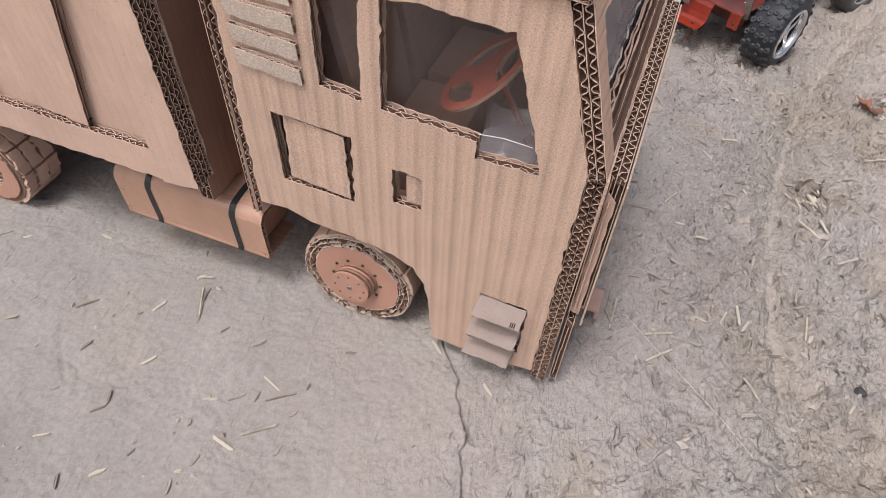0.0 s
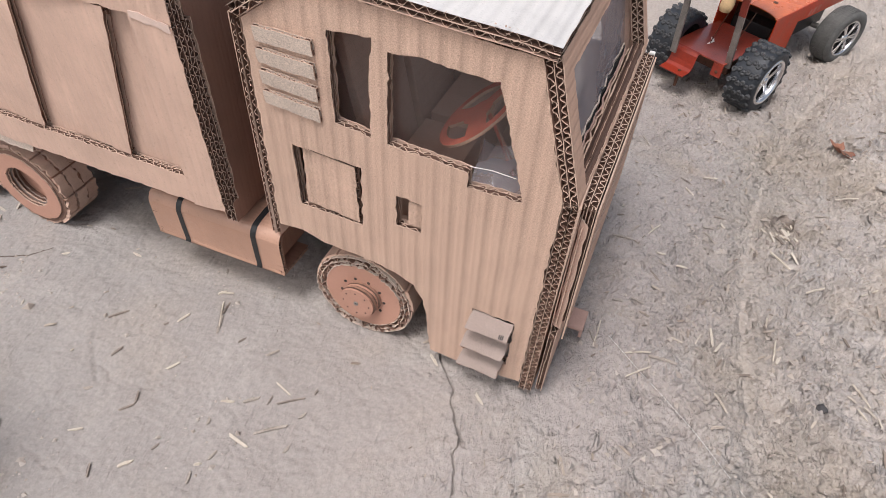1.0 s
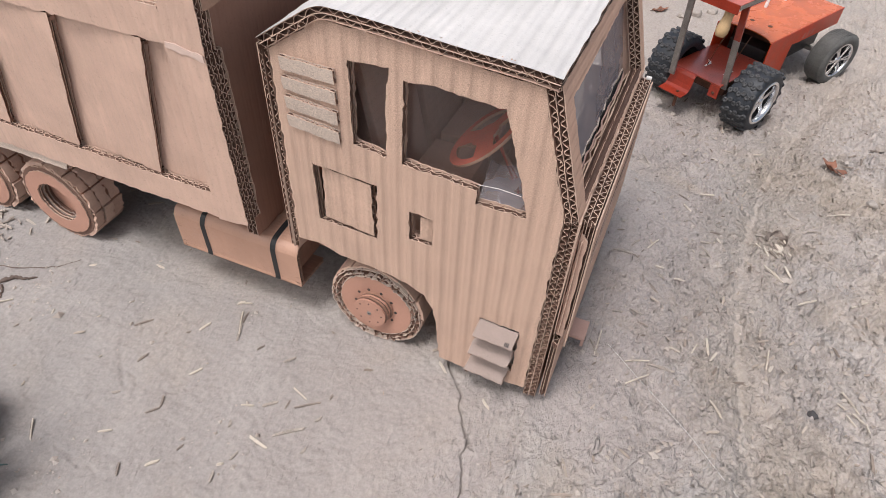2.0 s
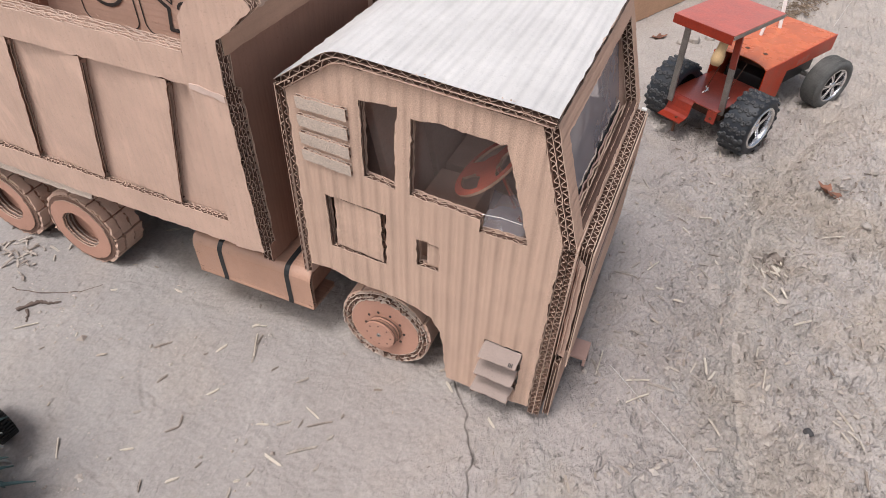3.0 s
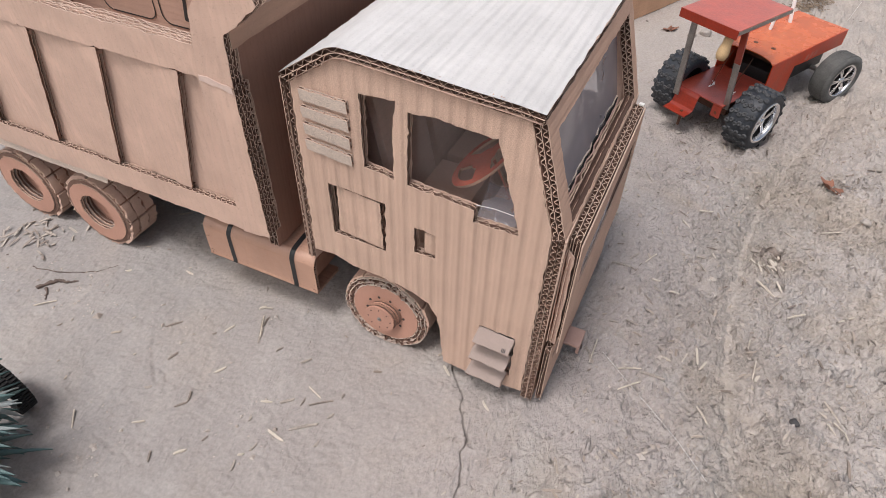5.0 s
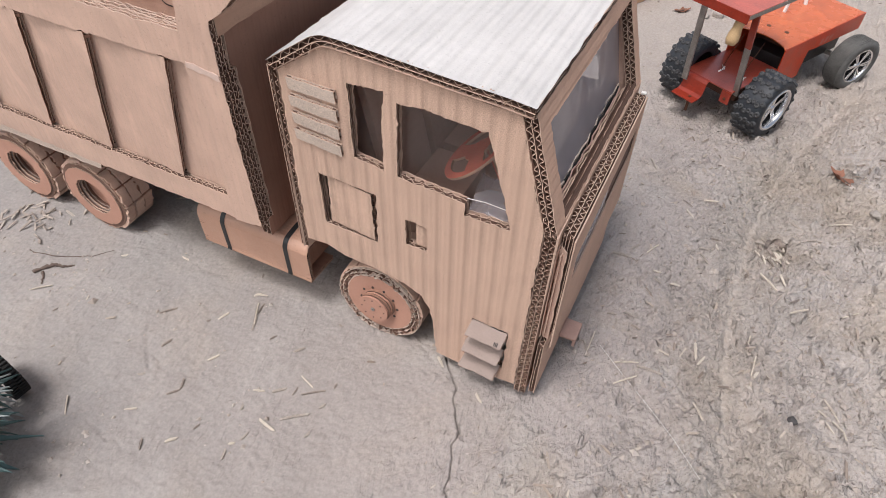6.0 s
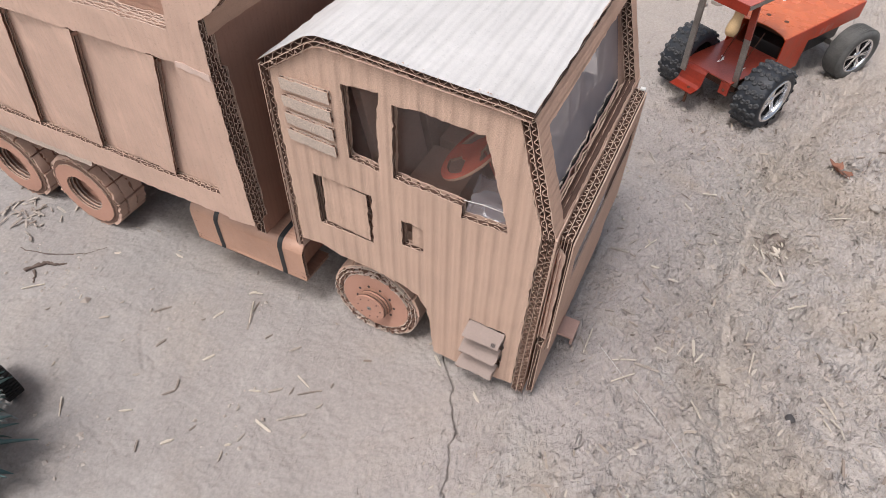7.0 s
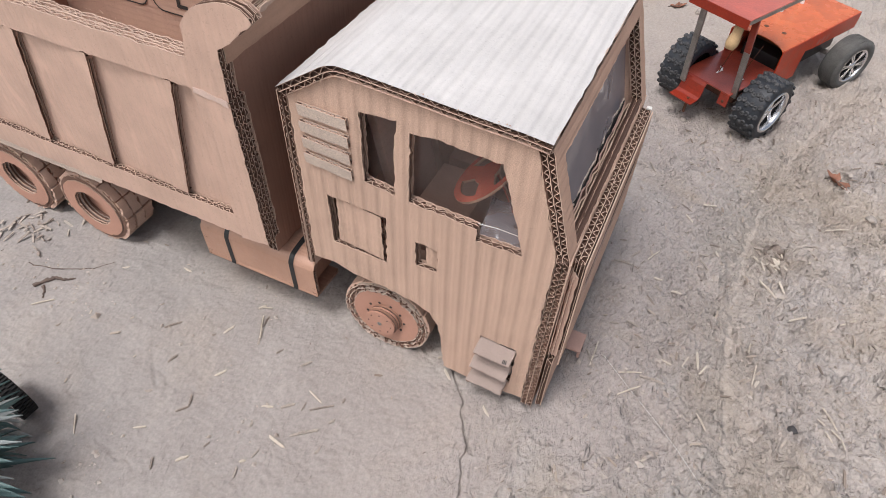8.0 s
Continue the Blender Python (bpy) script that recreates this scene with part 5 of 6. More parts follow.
def road_wheel(x, y0, s):
    R, W = 0.0405, 0.032
    # steered a little towards the near side
    fr = TRACTOR_POSE @ Matrix.Translation((x, y0 + s * W / 2, R + 0.002)) @ Matrix.Rotation(radians(-11), 4, "Z") @ Matrix(((1, 0, 0, 0), (0, 0, s, -s * W / 2), (0, 1, 0, 0), (0, 0, 0, 1)))
    g = Geo()
    g.lathe([(0.0265, 0.0030), (0.0275, 0.0008), (0.0345, 0.0), (0.0390, 0.0022), (0.0402, 0.0060), (R, W / 2), (0.0402, W - 0.006), (0.039, W - 0.002), (0.028, W), (0.0265, W - 0.003)], fr, M_RUBBER2, 56)
    for i in range(60):
        a = 2 * math.pi * i / 60
        m = fr @ Matrix.Rotation(a, 4, "Z")
        for k in range(3):
            g.box((R - 0.0008, -0.0012, 0.004 + 0.008 * k), (R + 0.0005, 0.0010, 0.010 + 0.008 * k), M_RUBBER2, m)
    w = part("front_wheel", g, TRACTOR, "grey dusty slick rubber tyre")
    g = Geo()
    g.lathe([(0.0270, 0.0015), (0.0255, 0.0010), (0.0245, 0.0030), (0.0240, 0.0110)], fr, M_CHROME, 44)
    # black back gives the gaps between spokes their shade
    g.lathe([(0.0240, 0.0110), (0.0100, 0.0150), (0.0001, 0.0150)], fr, M_SOOT, 44)
    for k in range(6):
        for q in (-0.11, 0.11):
            m = fr @ Matrix.Rotation(2 * math.pi * k / 6 + q, 4, "Z")
            g.box((0.003, -0.0012, 0.0030), (0.0250, 0.0012, 0.0070), M_CHROME, m, 0.0005)
    g.lathe([(0.0001, 0.0020), (0.0050, 0.0022), (0.0060, 0.0060)], fr, M_CHROME, 20)
    part("rim", g, w, "silver multi-spoke rim")


knobby_wheel(0.004, 0.0, 1)
knobby_wheel(0.004, 0.170, -1)
road_wheel(0.2270, 0.0, 1)
road_wheel(0.2270, 0.165, -1)


def tractor_body():
    P = TRACTOR_POSE
    # roof: bent sheet with turned-down rear lip
    g = Geo()
    z = 0.1850
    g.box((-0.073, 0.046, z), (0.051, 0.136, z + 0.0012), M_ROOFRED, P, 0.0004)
    # lip of the same sheet, coloured darker as its shaded side
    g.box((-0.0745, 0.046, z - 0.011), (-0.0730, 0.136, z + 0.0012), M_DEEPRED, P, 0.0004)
    g.box((-0.073, 0.0452, z - 0.005), (0.051, 0.0460, z), M_STEEL, P)
    g.box((-0.073, 0.1360, z - 0.005), (0.051, 0.1368, z), M_STEEL, P)
    part("canopy", g, TRACTOR, "pale red sheet-metal canopy roof, sky sheen in its colour")
    for y in (0.050, 0.120):
        g = Geo()
        a, b = Vector((-0.050 if y < 0.1 else -0.058, y, z)), Vector((-0.026 if y < 0.1 else -0.050, y, 0.055))
        fr = P @ frame_of(a, b - a, (0, 1, 0))
        L = (b - a).length
        g.box((0, -0.0045, -0.0016), (L * 0.42, 0.0045, 0.0016), M_DEEPRED if y < 0.08 else M_STEEL, fr, 0.0006)
        g.box((L * 0.42, -0.0044, -0.0015), (L, 0.0044, 0.0015), M_STEEL, fr, 0.0006)
        part("canopy_post", g, TRACTOR, "flat steel post, paint worn off")
    # seat platform with bent rear plate
    g = Geo()
    g.box((-0.036, 0.050, 0.0600), (0.075, 0.132, 0.0620), M_PLAT, P, 0.0006)
    plate = part("platform", g, TRACTOR, "worn dark red steel seat platform")
    g = Geo()
    bend = [(-0.0350, 0.0622), (-0.0385, 0.0612), (-0.0410, 0.0570), (-0.0425, 0.0460), (-0.0450, 0.0400), (-0.0500, 0.0372), (-0.0640, 0.0362)]
    g.prism(bend + [(a + 0.0004, b - 0.0015) for a, b in bend[::-1]], [], P @ Matrix(((1, 0, 0, 0), (0, 0, 1, 0.088), (0, 1, 0, 0), (0, 0, 0, 1))), 0, 0.038, M_DEEPRED)
    part("tow_plate", g, plate, "red bent tow plate")
    g = Geo()
    g.box((-0.037, 0.050, 0.0420), (-0.0355, 0.065, 0.0600), M_DEEPRED, P, 0.0005)
    g.lathe([(0.0001, -0.0004), (0.0022, -0.0004), (0.0024, 0.0)], P @ Matrix(((0, 0, 1, -0.0371), (1, 0, 0, 0.0575), (0, 1, 0, 0.049), (0, 0, 0, 1))), M_RUST, 12)
    part("flange", g, plate, "red bent flange with a hole")
    g = Geo()
    g.tube([P @ Vector((-0.054, 0.100, 0.038)), P @ Vector((-0.054, 0.100, 0.014))], 0.0022, M_RUST, 10)
    part("tow_pin", g, TRACTOR, "rusty tow pin")
    # hood: U-shaped sheet, open towards the seat with an arched cut
    g = Geo()
    top, y0, y1 = 0.1000, 0.045, 0.131
    side = [(0.058, 0.100), (0.272, 0.100), (0.272, 0.074), (0.150, 0.077), (0.129, 0.079), (0.127, 0.038), (0.060, 0.038)]
    yc = (y0 + y1) / 2
    notch = [(0.0585 + 0.016 * max(0.0, math.sin(math.pi * i / 12)) ** 0.6, y1 - 0.0012 - (y1 - y0 - 0.0024) * i / 12) for i in range(13)]
    # top in lighter orange, its sky sheen partly in the colour
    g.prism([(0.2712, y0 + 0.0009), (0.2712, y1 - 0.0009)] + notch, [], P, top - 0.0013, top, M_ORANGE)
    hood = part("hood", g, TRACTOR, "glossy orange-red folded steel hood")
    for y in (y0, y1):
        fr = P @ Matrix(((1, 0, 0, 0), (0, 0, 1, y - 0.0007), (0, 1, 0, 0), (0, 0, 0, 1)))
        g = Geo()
        # sides of the same sheet, shade put into a darker red
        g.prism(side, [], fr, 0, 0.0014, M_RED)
        part("side_plate", g, hood, "red side plate, darker than the hood top for shade")
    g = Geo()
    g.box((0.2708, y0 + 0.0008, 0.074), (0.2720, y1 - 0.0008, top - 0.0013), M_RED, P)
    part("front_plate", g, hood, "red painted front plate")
    # added dark plate that stands for the shade inside the open hood
    g = Geo()
    fr = P @ Matrix(((0, 0, 1, 0.0590), (1, 0, 0, 0), (0, 1, 0, 0), (0, 0, 0, 1)))
    g.prism([(y0 + 0.001, 0.0980), (y1 - 0.001, 0.0980), (y1 - 0.001, 0.045), (y0 + 0.001, 0.045)], [], Matrix.Translation(TF * 0.055) @ fr, 0, 0.0012, M_RUST)
    part("inner_shade_plate", g, hood, "dark plate added for the shade inside the hood")
    # holes are dark discs laid on the sheet, their inner shade as colour
    for x, y in ((0.105, 0.104), (0.108, 0.076)):
        g = Geo()
        g.lathe([(0.0036, 0.1001), (0.0034, 0.1005), (0.0022, 0.1003), (0.0001, 0.1002)], P @ Matrix.Translation((x, y, 0)), M_RUST, 14)
        part("bolt_hole", g, hood, "drilled hole drawn as a dark disc")
    g = Geo()
    for i in range(3):
        g.prism(rough_line([(0.155 + 0.012 * i, 0.0805), (0.163 + 0.012 * i, 0.0805), (0.166 + 0.012 * i, 0.0875 + 0.002 * (i % 2)), (0.157 + 0.012 * i, 0.089)], 0.003, 0.0006), [],
                P @ Matrix(((1, 0, 0, 0), (0, 0, 1, y0 - 0.0012), (0, 1, 0, 0), (0, 0, 0, 1))), 0, 0.0003, M_ROOFRED)
    part("paint_chip", g, hood, "chipped bare patch")
    # engine block, front axle beam
    g = Geo()
    g.box((0.085, 0.058, 0.040), (0.255, 0.118, 0.074), M_BLACK, P, 0.002)
    part("gearbox", g, TRACTOR, "black plastic gearbox under the hood")
    g = Geo()
    g.tube([P @ Vector((0.227, 0.02, 0.0425)), P @ Vector((0.227, 0.145, 0.0425))], 0.004, M_STEEL, 10)
    part("axle", g, TRACTOR, "steel front axle")
    g = Geo()
    g.tube([P @ Vector((0.004, 0.03, 0.0455)), P @ Vector((0.004, 0.14, 0.0455))], 0.004, M_STEEL, 10)
    part("axle", g, TRACTOR, "steel rear axle")
    g = Geo()
    g.box((-0.010, 0.055, 0.035), (0.085, 0.115, 0.0555), M_RUST, P, 0.002)
    part("rear_housing", g, TRACTOR, "rusty housing round the rear axle")
    # white mast and stub
    g = Geo()
    base = Vector((0.1538, 0.8050, 0.0990))
    g.tube([base, base + Vector((-0.0410, 0.0000, 0.26))], 0.0030, M_MAST, 10)
    part("mast", g, TRACTOR, "white plastic flag mast")
    g = Geo()
    base = P @ Vector((0.165, 0.118, 0.099))
    g.tube([base, base + Vector((0.002, 0.001, 0.028))], 0.0026, M_MAST, 10)
    part("exhaust_stub", g, TRACTOR, "short white plastic stub")
    # wooden peg lever, wires with white tape
    g = Geo()
    fr = P @ Matrix.Translation((-0.068, 0.062, 0.138)) @ Matrix.Rotation(radians(12), 4, "Y")
    g.lathe([(0.0001, 0.0), (0.0058, 0.0014), (0.0082, 0.0075), (0.0080, 0.0140), (0.0063, 0.0220), (0.0061, 0.0290), (0.0073, 0.0370), (0.0054, 0.0430), (0.0001, 0.0460)], fr, M_WOOD, 20)
    part("wooden_peg", g, TRACTOR, "pale wooden peg hanging under the canopy")
    for dy, y in ((0.0, 0.098), (1.0, 0.066)):
        g = Geo()
        g.tube([P @ Vector((0.0, y, 0.058)), P @ Vector((0.004, y - 0.004, 0.085)), P @ Vector((0.012, y - 0.010, 0.120))], 0.0006, M_RUST, 6)
        part("wire", g, TRACTOR, "thin bent wire")
        g = Geo()
        for k in range(4):
            a = 0.9 + rng.gauss(0, 0.35) + 1.5 * (k == 3)
            c = P @ Vector((-0.002 + 0.004 * k, y, 0.0600))
            d = Vector((math.cos(a), math.sin(a), 0.15)) * 0.0085
            g.tube([c - d, c + Vector((0, 0, 0.0012)), c + d + Vector((0, 0, 0.002))], 0.0018, M_MAST, 6, (0.4, 1.0, 0.4))
        part("tape_knot", g, TRACTOR, "white tape knot")


tractor_body()


# ---- things at the edges ----
def knob_tyre():
    base = Vector((-0.438, -0.2094, 0))
    ob = thing("toy_cart", base, "toy cart on a black ribbed rubber wheel, on clay", "toy cart")
    R, W = 0.050, 0.020
    ax = Vector((0.10, 0.99, 0)).normalized()
    fr = Matrix.Translation(base + Vector((0, 0, 0.52 * R))) @ ax.to_track_quat("Z", "Y").to_matrix().to_4x4() @ Matrix.Diagonal((0.52, 0.52, 0.74, 1.0)) @ Matrix.Translation((0, 0, -W / 2))
    g = Geo()
    g.lathe([(0.030, 0.002), (0.0445, 0.0), (0.0475, 0.003), (0.0478, W / 2), (0.0475, W - 0.003), (0.0445, W), (0.030, W - 0.002)], fr, M_SOOT, 60)
    for i in range(44):
        m = fr @ Matrix.Rotation(2 * math.pi * i / 44, 4, "Z")
        g.box((0.0465, -0.0016, 0.0), (0.0510, 0.0016, 0.0095), M_SOOT, m, 0.0004)
        m = fr @ Matrix.Rotation(2 * math.pi * (i + 0.5) / 44, 4, "Z")
        g.box((0.0465, -0.0016, 0.0105), (0.0510, 0.0016, W), M_SOOT, m, 0.0004)
    ob = part("wheel", g, ob, "black ribbed rubber tyre")
    g = Geo()
    g.lathe([(0.0305, 0.0025), (0.028, 0.006), (0.012, 0.008), (0.0001, 0.008)], fr, M_STEEL, 30)
    part("rim", g, ob, "dull grey rim")


knob_tyre()


def plastic_plant(x, y, mats, n, seed, group, size=1.0, reach=1.0):
    r = random.Random(seed)
    ob = thing("plastic_plant", (x, y, gz(x, y)), "tall out-of-view plastic plant added to shade the ground" if size > 1.5 else "teal and white plastic plant with curled narrow leaves", "plastic plant", group)
    g = Geo()
    g.tube([(x, y, gz(x, y) - 0.002), (x - 0.002, y, 0.02 * size), (x - 0.004, y + 0.001, 0.036 * size)], 0.0022, mats[0], 8)
    part("stem", g, ob)
    for k in range(n):
        a = r.uniform(-1.3, 1.5) if k % 3 else r.uniform(0, 6.28)
        z0 = r.uniform(0.010, 0.036) * size
        L, w = r.uniform(0.018, 0.030) * size ** 0.7 * reach, r.uniform(0.0012, 0.0028) * size ** 0.7
        d, side = Vector((math.cos(a), math.sin(a), 0)), Vector((-math.sin(a), math.cos(a), 0))
        g, vs = Geo(), []
        m = 7
        for j in range(m + 1):
            t = j / m
            c = Vector((x, y, z0)) + d * L * t + Vector((0, 0, 0.016 * t - 0.030 * t * t))
            ww = w * math.sin(math.pi * (0.12 + 0.88 * t)) ** 0.8 + 0.0002
            vs += [c - side * ww, c + Vector((0, 0, -0.0012)), c + side * ww]
        fs = []
        for j in range(m):
            fs += [(3 * j + q, 3 * j + q + 1, 3 * j + q + 4, 3 * j + q + 3) for q in (0, 1)]
        g.add(vs, fs, mats[k % len(mats)], True)
        g.add([Vector(v) - Vector((0, 0, 0.0006)) for v in vs], [f[::-1] for f in fs], mats[k % len(mats)], True)
        part("leaf", g, ob)


plastic_plant(-0.428, -0.240, (M_TEAL, M_PALELEAF), 16, 3, "plastic plants")
plastic_plant(-0.414, -0.262, (M_PALELEAF, M_PALELEAF, M_TEAL), 16, 5, "plastic plants")
# added out-of-view plant, there only to shade the near left corner
plastic_plant(-0.425, -0.305, (M_TEAL, M_TEAL, M_PALELEAF), 110, 6, "plastic plants", 3.2, 1.5)


def far_box():
    """Cardboard box lying behind, its long side towards the tractor."""
    a, b = Vector((-0.130, 0.880, 0)), Vector((0.110, 1.410, 0))
    d = (b - a).normalized()
    s = Vector((-d.y, d.x, 0))
    ob = thing("cardboard_box", a + (b - a) / 2 + s * 0.10, "long low brown cardboard box with pale torn top", "box")
    L = (b - a).length
    fr = Matrix(((d.x, 0, s.x, a.x), (d.y, 0, s.y, a.y), (0, 1, 0, 0), (0, 0, 0, 1)))
    g = Geo()
    board(g, [(0, 0), (L, 0), (L, 0.062), (0, 0.062)], [], fr, 0.005, M_BOX, 1, 1)
    part("side_panel", g, ob, "brown cardboard side")
    g = Geo()
    board(g, [(0, 0.005), (L, 0.005), (L, 0.19), (0, 0.19)], [], Matrix(((d.x, s.x, 0, a.x), (d.y, s.y, 0, a.y), (0, 0, -1, 0.0665), (0, 0, 0, 1))), 0.004, M_PINK, 1, 1)
    part("top_panel", g, ob, "pinkish-grey worn cardboard top")
    g = Geo()
    g.prism(rough_line([(0.01, 0.058), (L * 0.55, 0.058), (L * 0.55, 0.066), (L * 0.3, 0.064), (0.01, 0.068)], 0.01, 0.002), [], fr, -0.0008, -0.0003, M_WHITE)
    part("torn_strip", g, ob, "white torn paper edge")
    for u in (0.0, L - 0.005):
        g = Geo()
        board(g, [(0.005, 0), (0.19, 0), (0.19, 0.062), (0.005, 0.062)], [], Matrix(((s.x, 0, d.x, a.x + d.x * u), (s.y, 0, d.y, a.y + d.y * u), (0, 1, 0, 0), (0, 0, 0, 1))), 0.005, M_BOX, 1, 1)
        part("end_panel", g, ob)


far_box()


def corrugated_scrap():
    ob = thing("cardboard_scrap", (-0.125, 0.960, 0.0665), "upright scrap of ribbed brown cardboard on the box", "cardboard")
    g = Geo()
    fr = Matrix.Translation((-0.145, 0.955, 0.0665)) @ Matrix.Rotation(radians(25), 4, "Z") @ NEAR
    board(g, [(0, 0), (0.045, 0), (0.050, 0.050), (0.004, 0.046)], [], fr, 0.005, M_DARKB, 1, 1, 0.006)
    part("sheet", g, ob)


corrugated_scrap()


def toy_flower():
    x, y = 0.062, 1.165
    ob = thing("toy_flower", (x, y, gz(x, y)), "green plastic toy flower with yellow centre on mint legs", "toy flower")
    g = Geo()
    pts = []
    for k in range(40):
        a = 2 * math.pi * k / 40
        r = 0.050 * (0.88 + 0.08 * math.cos(4 * a + 0.6) + 0.04 * math.sin(7 * a))
        pts.append((r * math.cos(a), r * math.sin(a)))
    g.prism(pts, [], Matrix.Translation((x, y, 0.058)) @ Matrix.Rotation(radians(14), 4, "X"), 0, 0.0022, M_GREEN)
    part("petals", g, ob, "glossy green petal plate")
    g = Geo()
    g.lathe([(0.0001, 0.076), (0.010, 0.074), (0.016, 0.067), (0.016, 0.060)], Matrix.Translation((x, y, 0)), M_YELLOW, 24)
    part("centre", g, ob, "yellow dome")
    for k in range(4):
        a = 0.6 + math.pi / 2 * k
        g = Geo()
        d = Vector((math.cos(a), math.sin(a), 0))
        c = Vector((x, y, 0))
        g.tube([c + d * 0.024 + Vector((0, 0, 0.057)), c + d * 0.031 + Vector((0, 0, 0.035)), c + d * 0.030 + Vector((0, 0, -0.001))], 0.0034, M_MINT, 8)
        part("leg", g, ob, "mint green leg")
    g = Geo()
    g.tube([(x + 0.004, y - 0.01, 0.058), (x, y - 0.016, 0.03), (x - 0.004, y - 0.018, -0.001)], 0.0026, M_RUST, 8)
    part("stem", g, ob, "dark stem")


toy_flower()


def cream_stool():
    x, y = -0.600, 0.900
    ob = thing("plastic_stool", (x, y, gz(x, y)), "small cream plastic stool standing behind the truck", "stool")
    g = Geo()
    g.box((x - 0.06, y - 0.06, 0.150), (x + 0.06, y + 0.06, 0.164), M_CREAM, bevel=0.004)
    part("seat", g, ob)
    for dx, dy in ((-1, -1), (1, -1), (-1, 1), (1, 1)):
        g = Geo()
        g.box((x + dx * 0.048 - 0.011, y + dy * 0.048 - 0.011, -0.002), (x + dx * 0.048 + 0.011, y + dy * 0.048 + 0.011, 0.151), M_CREAM, bevel=0.003)
        part("leg", g, ob)


cream_stool()


def leafy_plant():
    x, y = -0.560, 0.640
    ob = thing("leafy_plant", (x, y, gz(x, y)), "small plant with drooping green leaves behind the truck", "plant")
    g = Geo()
    g.tube([(x, y, -0.004), (x + 0.004, y, 0.08), (x - 0.004, y + 0.004, 0.17)], 0.004, M_TWIG, 8, (1.0, 0.8, 0.4))
    part("stem", g, ob)
    r = random.Random(11)
    for k in range(22):
        a, z0 = r.uniform(0, 6.28), r.uniform(0.05, 0.17)
        L, w = r.uniform(0.05, 0.09), r.uniform(0.010, 0.016)
        d, side = Vector((math.cos(a), math.sin(a), 0)), Vector((-math.sin(a), math.cos(a), 0))
        g, vs, m = Geo(), [], 6
        for j in range(m + 1):
            t = j / m
            c = Vector((x, y, z0)) + d * L * t + Vector((0, 0, 0.04 * t - 0.06 * t * t))
            ww = w * math.sin(math.pi * (0.05 + 0.93 * t)) + 0.0004
            vs += [c - side * ww + Vector((0, 0, 0.002)), c, c + side * ww + Vector((0, 0, 0.002))]
        fs = []
        for j in range(m):
            fs += [(3 * j + q, 3 * j + q + 1, 3 * j + q + 4, 3 * j + q + 3) for q in (0, 1)]
        g.add(vs, fs, M_LEAF, True)
        part("leaf", g, ob)


leafy_plant()


# ---- litter on the ground ----
def straw_geo(g, x, y, z, L, w, yaw, tilt, mat, th=0.0006):
    """A splinter with ragged tapered ends, slightly arched."""
    m = Matrix.Translation((x, y, z)) @ Matrix.Rotation(yaw, 4, "Z") @ Matrix.Rotation(tilt, 4, "Y")
    e = min(0.3 * L, w * 0.9)
    k = math.sin(x * 917 + y * 531 + L * 4000)
    rim = [(-L / 2, (0.1 + 0.3 * k) * w), (-L / 2 + e * (0.6 + 0.3 * k), -w * 0.45), (0, -w * (0.5 + 0.12 * k)), (L / 2 - e, -w * 0.4), (L / 2, (0.25 - 0.2 * k) * w), (L / 2 - e * 0.5, w * 0.42), (0, w * (0.5 - 0.15 * k)), (-L / 2 + e * 0.4, w * 0.4)]
    vs = [m @ Vector((a, b, c + 0.04 * L * (1 - (2 * a / L) ** 2))) for c in (-th / 2, th * 0.8) for a, b in rim]
    g.add(vs, [(7, 6, 5, 4, 3, 2, 1, 0), (8, 9, 10, 11, 12, 13, 14, 15)] + [(q, (q + 1) % 8, 8 + (q + 1) % 8, 8 + q) for q in range(8)], mat)


STRAWS = [(0.139, 0.128, 0.022, -79), (0.155, 0.061, 0.020, -52), (0.080, 0.089, 0.025, 25), (0.280, 0.246, 0.030, 43), (0.195, 0.138, 0.027, -93), (-0.088, 0.004, 0.015, -41),
          (-0.037, -0.017, 0.013, -40), (-0.193, -0.077, 0.019, -19), (-0.301, -0.008, 0.014, 21), (-0.522, -0.109, 0.024, 44), (-0.380, -0.200, 0.022, -48), (-0.290, -0.031, 0.030, -62),
          (0.111, 0.117, 0.012, -11), (0.187, 0.172, 0.028, -92), (0.084, 0.069, 0.028, -134), (0.269, 0.120, 0.025, -55), (0.260, 0.390, 0.030, 29), (0.040, 0.096, 0.034, -90),
          (0.066, 0.263, 0.023, 64), (0.128, 0.122, 0.015, -105),
          (0.268, 0.098, 0.013, -52), (0.275, 0.104, 0.012, -38), (0.280, 0.093, 0.010, -70), (0.264, 0.112, 0.014, -35)]
for i, (x, y, L, yaw) in enumerate(STRAWS):
    g = Geo()
    straw_geo(g, 0, 0, 0, L, 0.0024 if i in (0, 5, 6) else 0.0014, 0, 0, M_STRAWY, 0.0009)
    ob = part("straw_piece", g)
    ob.location = (x, y, gz(x, y) + 0.0010)
    ob.rotation_euler = (0, 0, radians(yaw))
    tagged(ob, "pale cut straw piece lying on clay", "straw", "straw pieces")


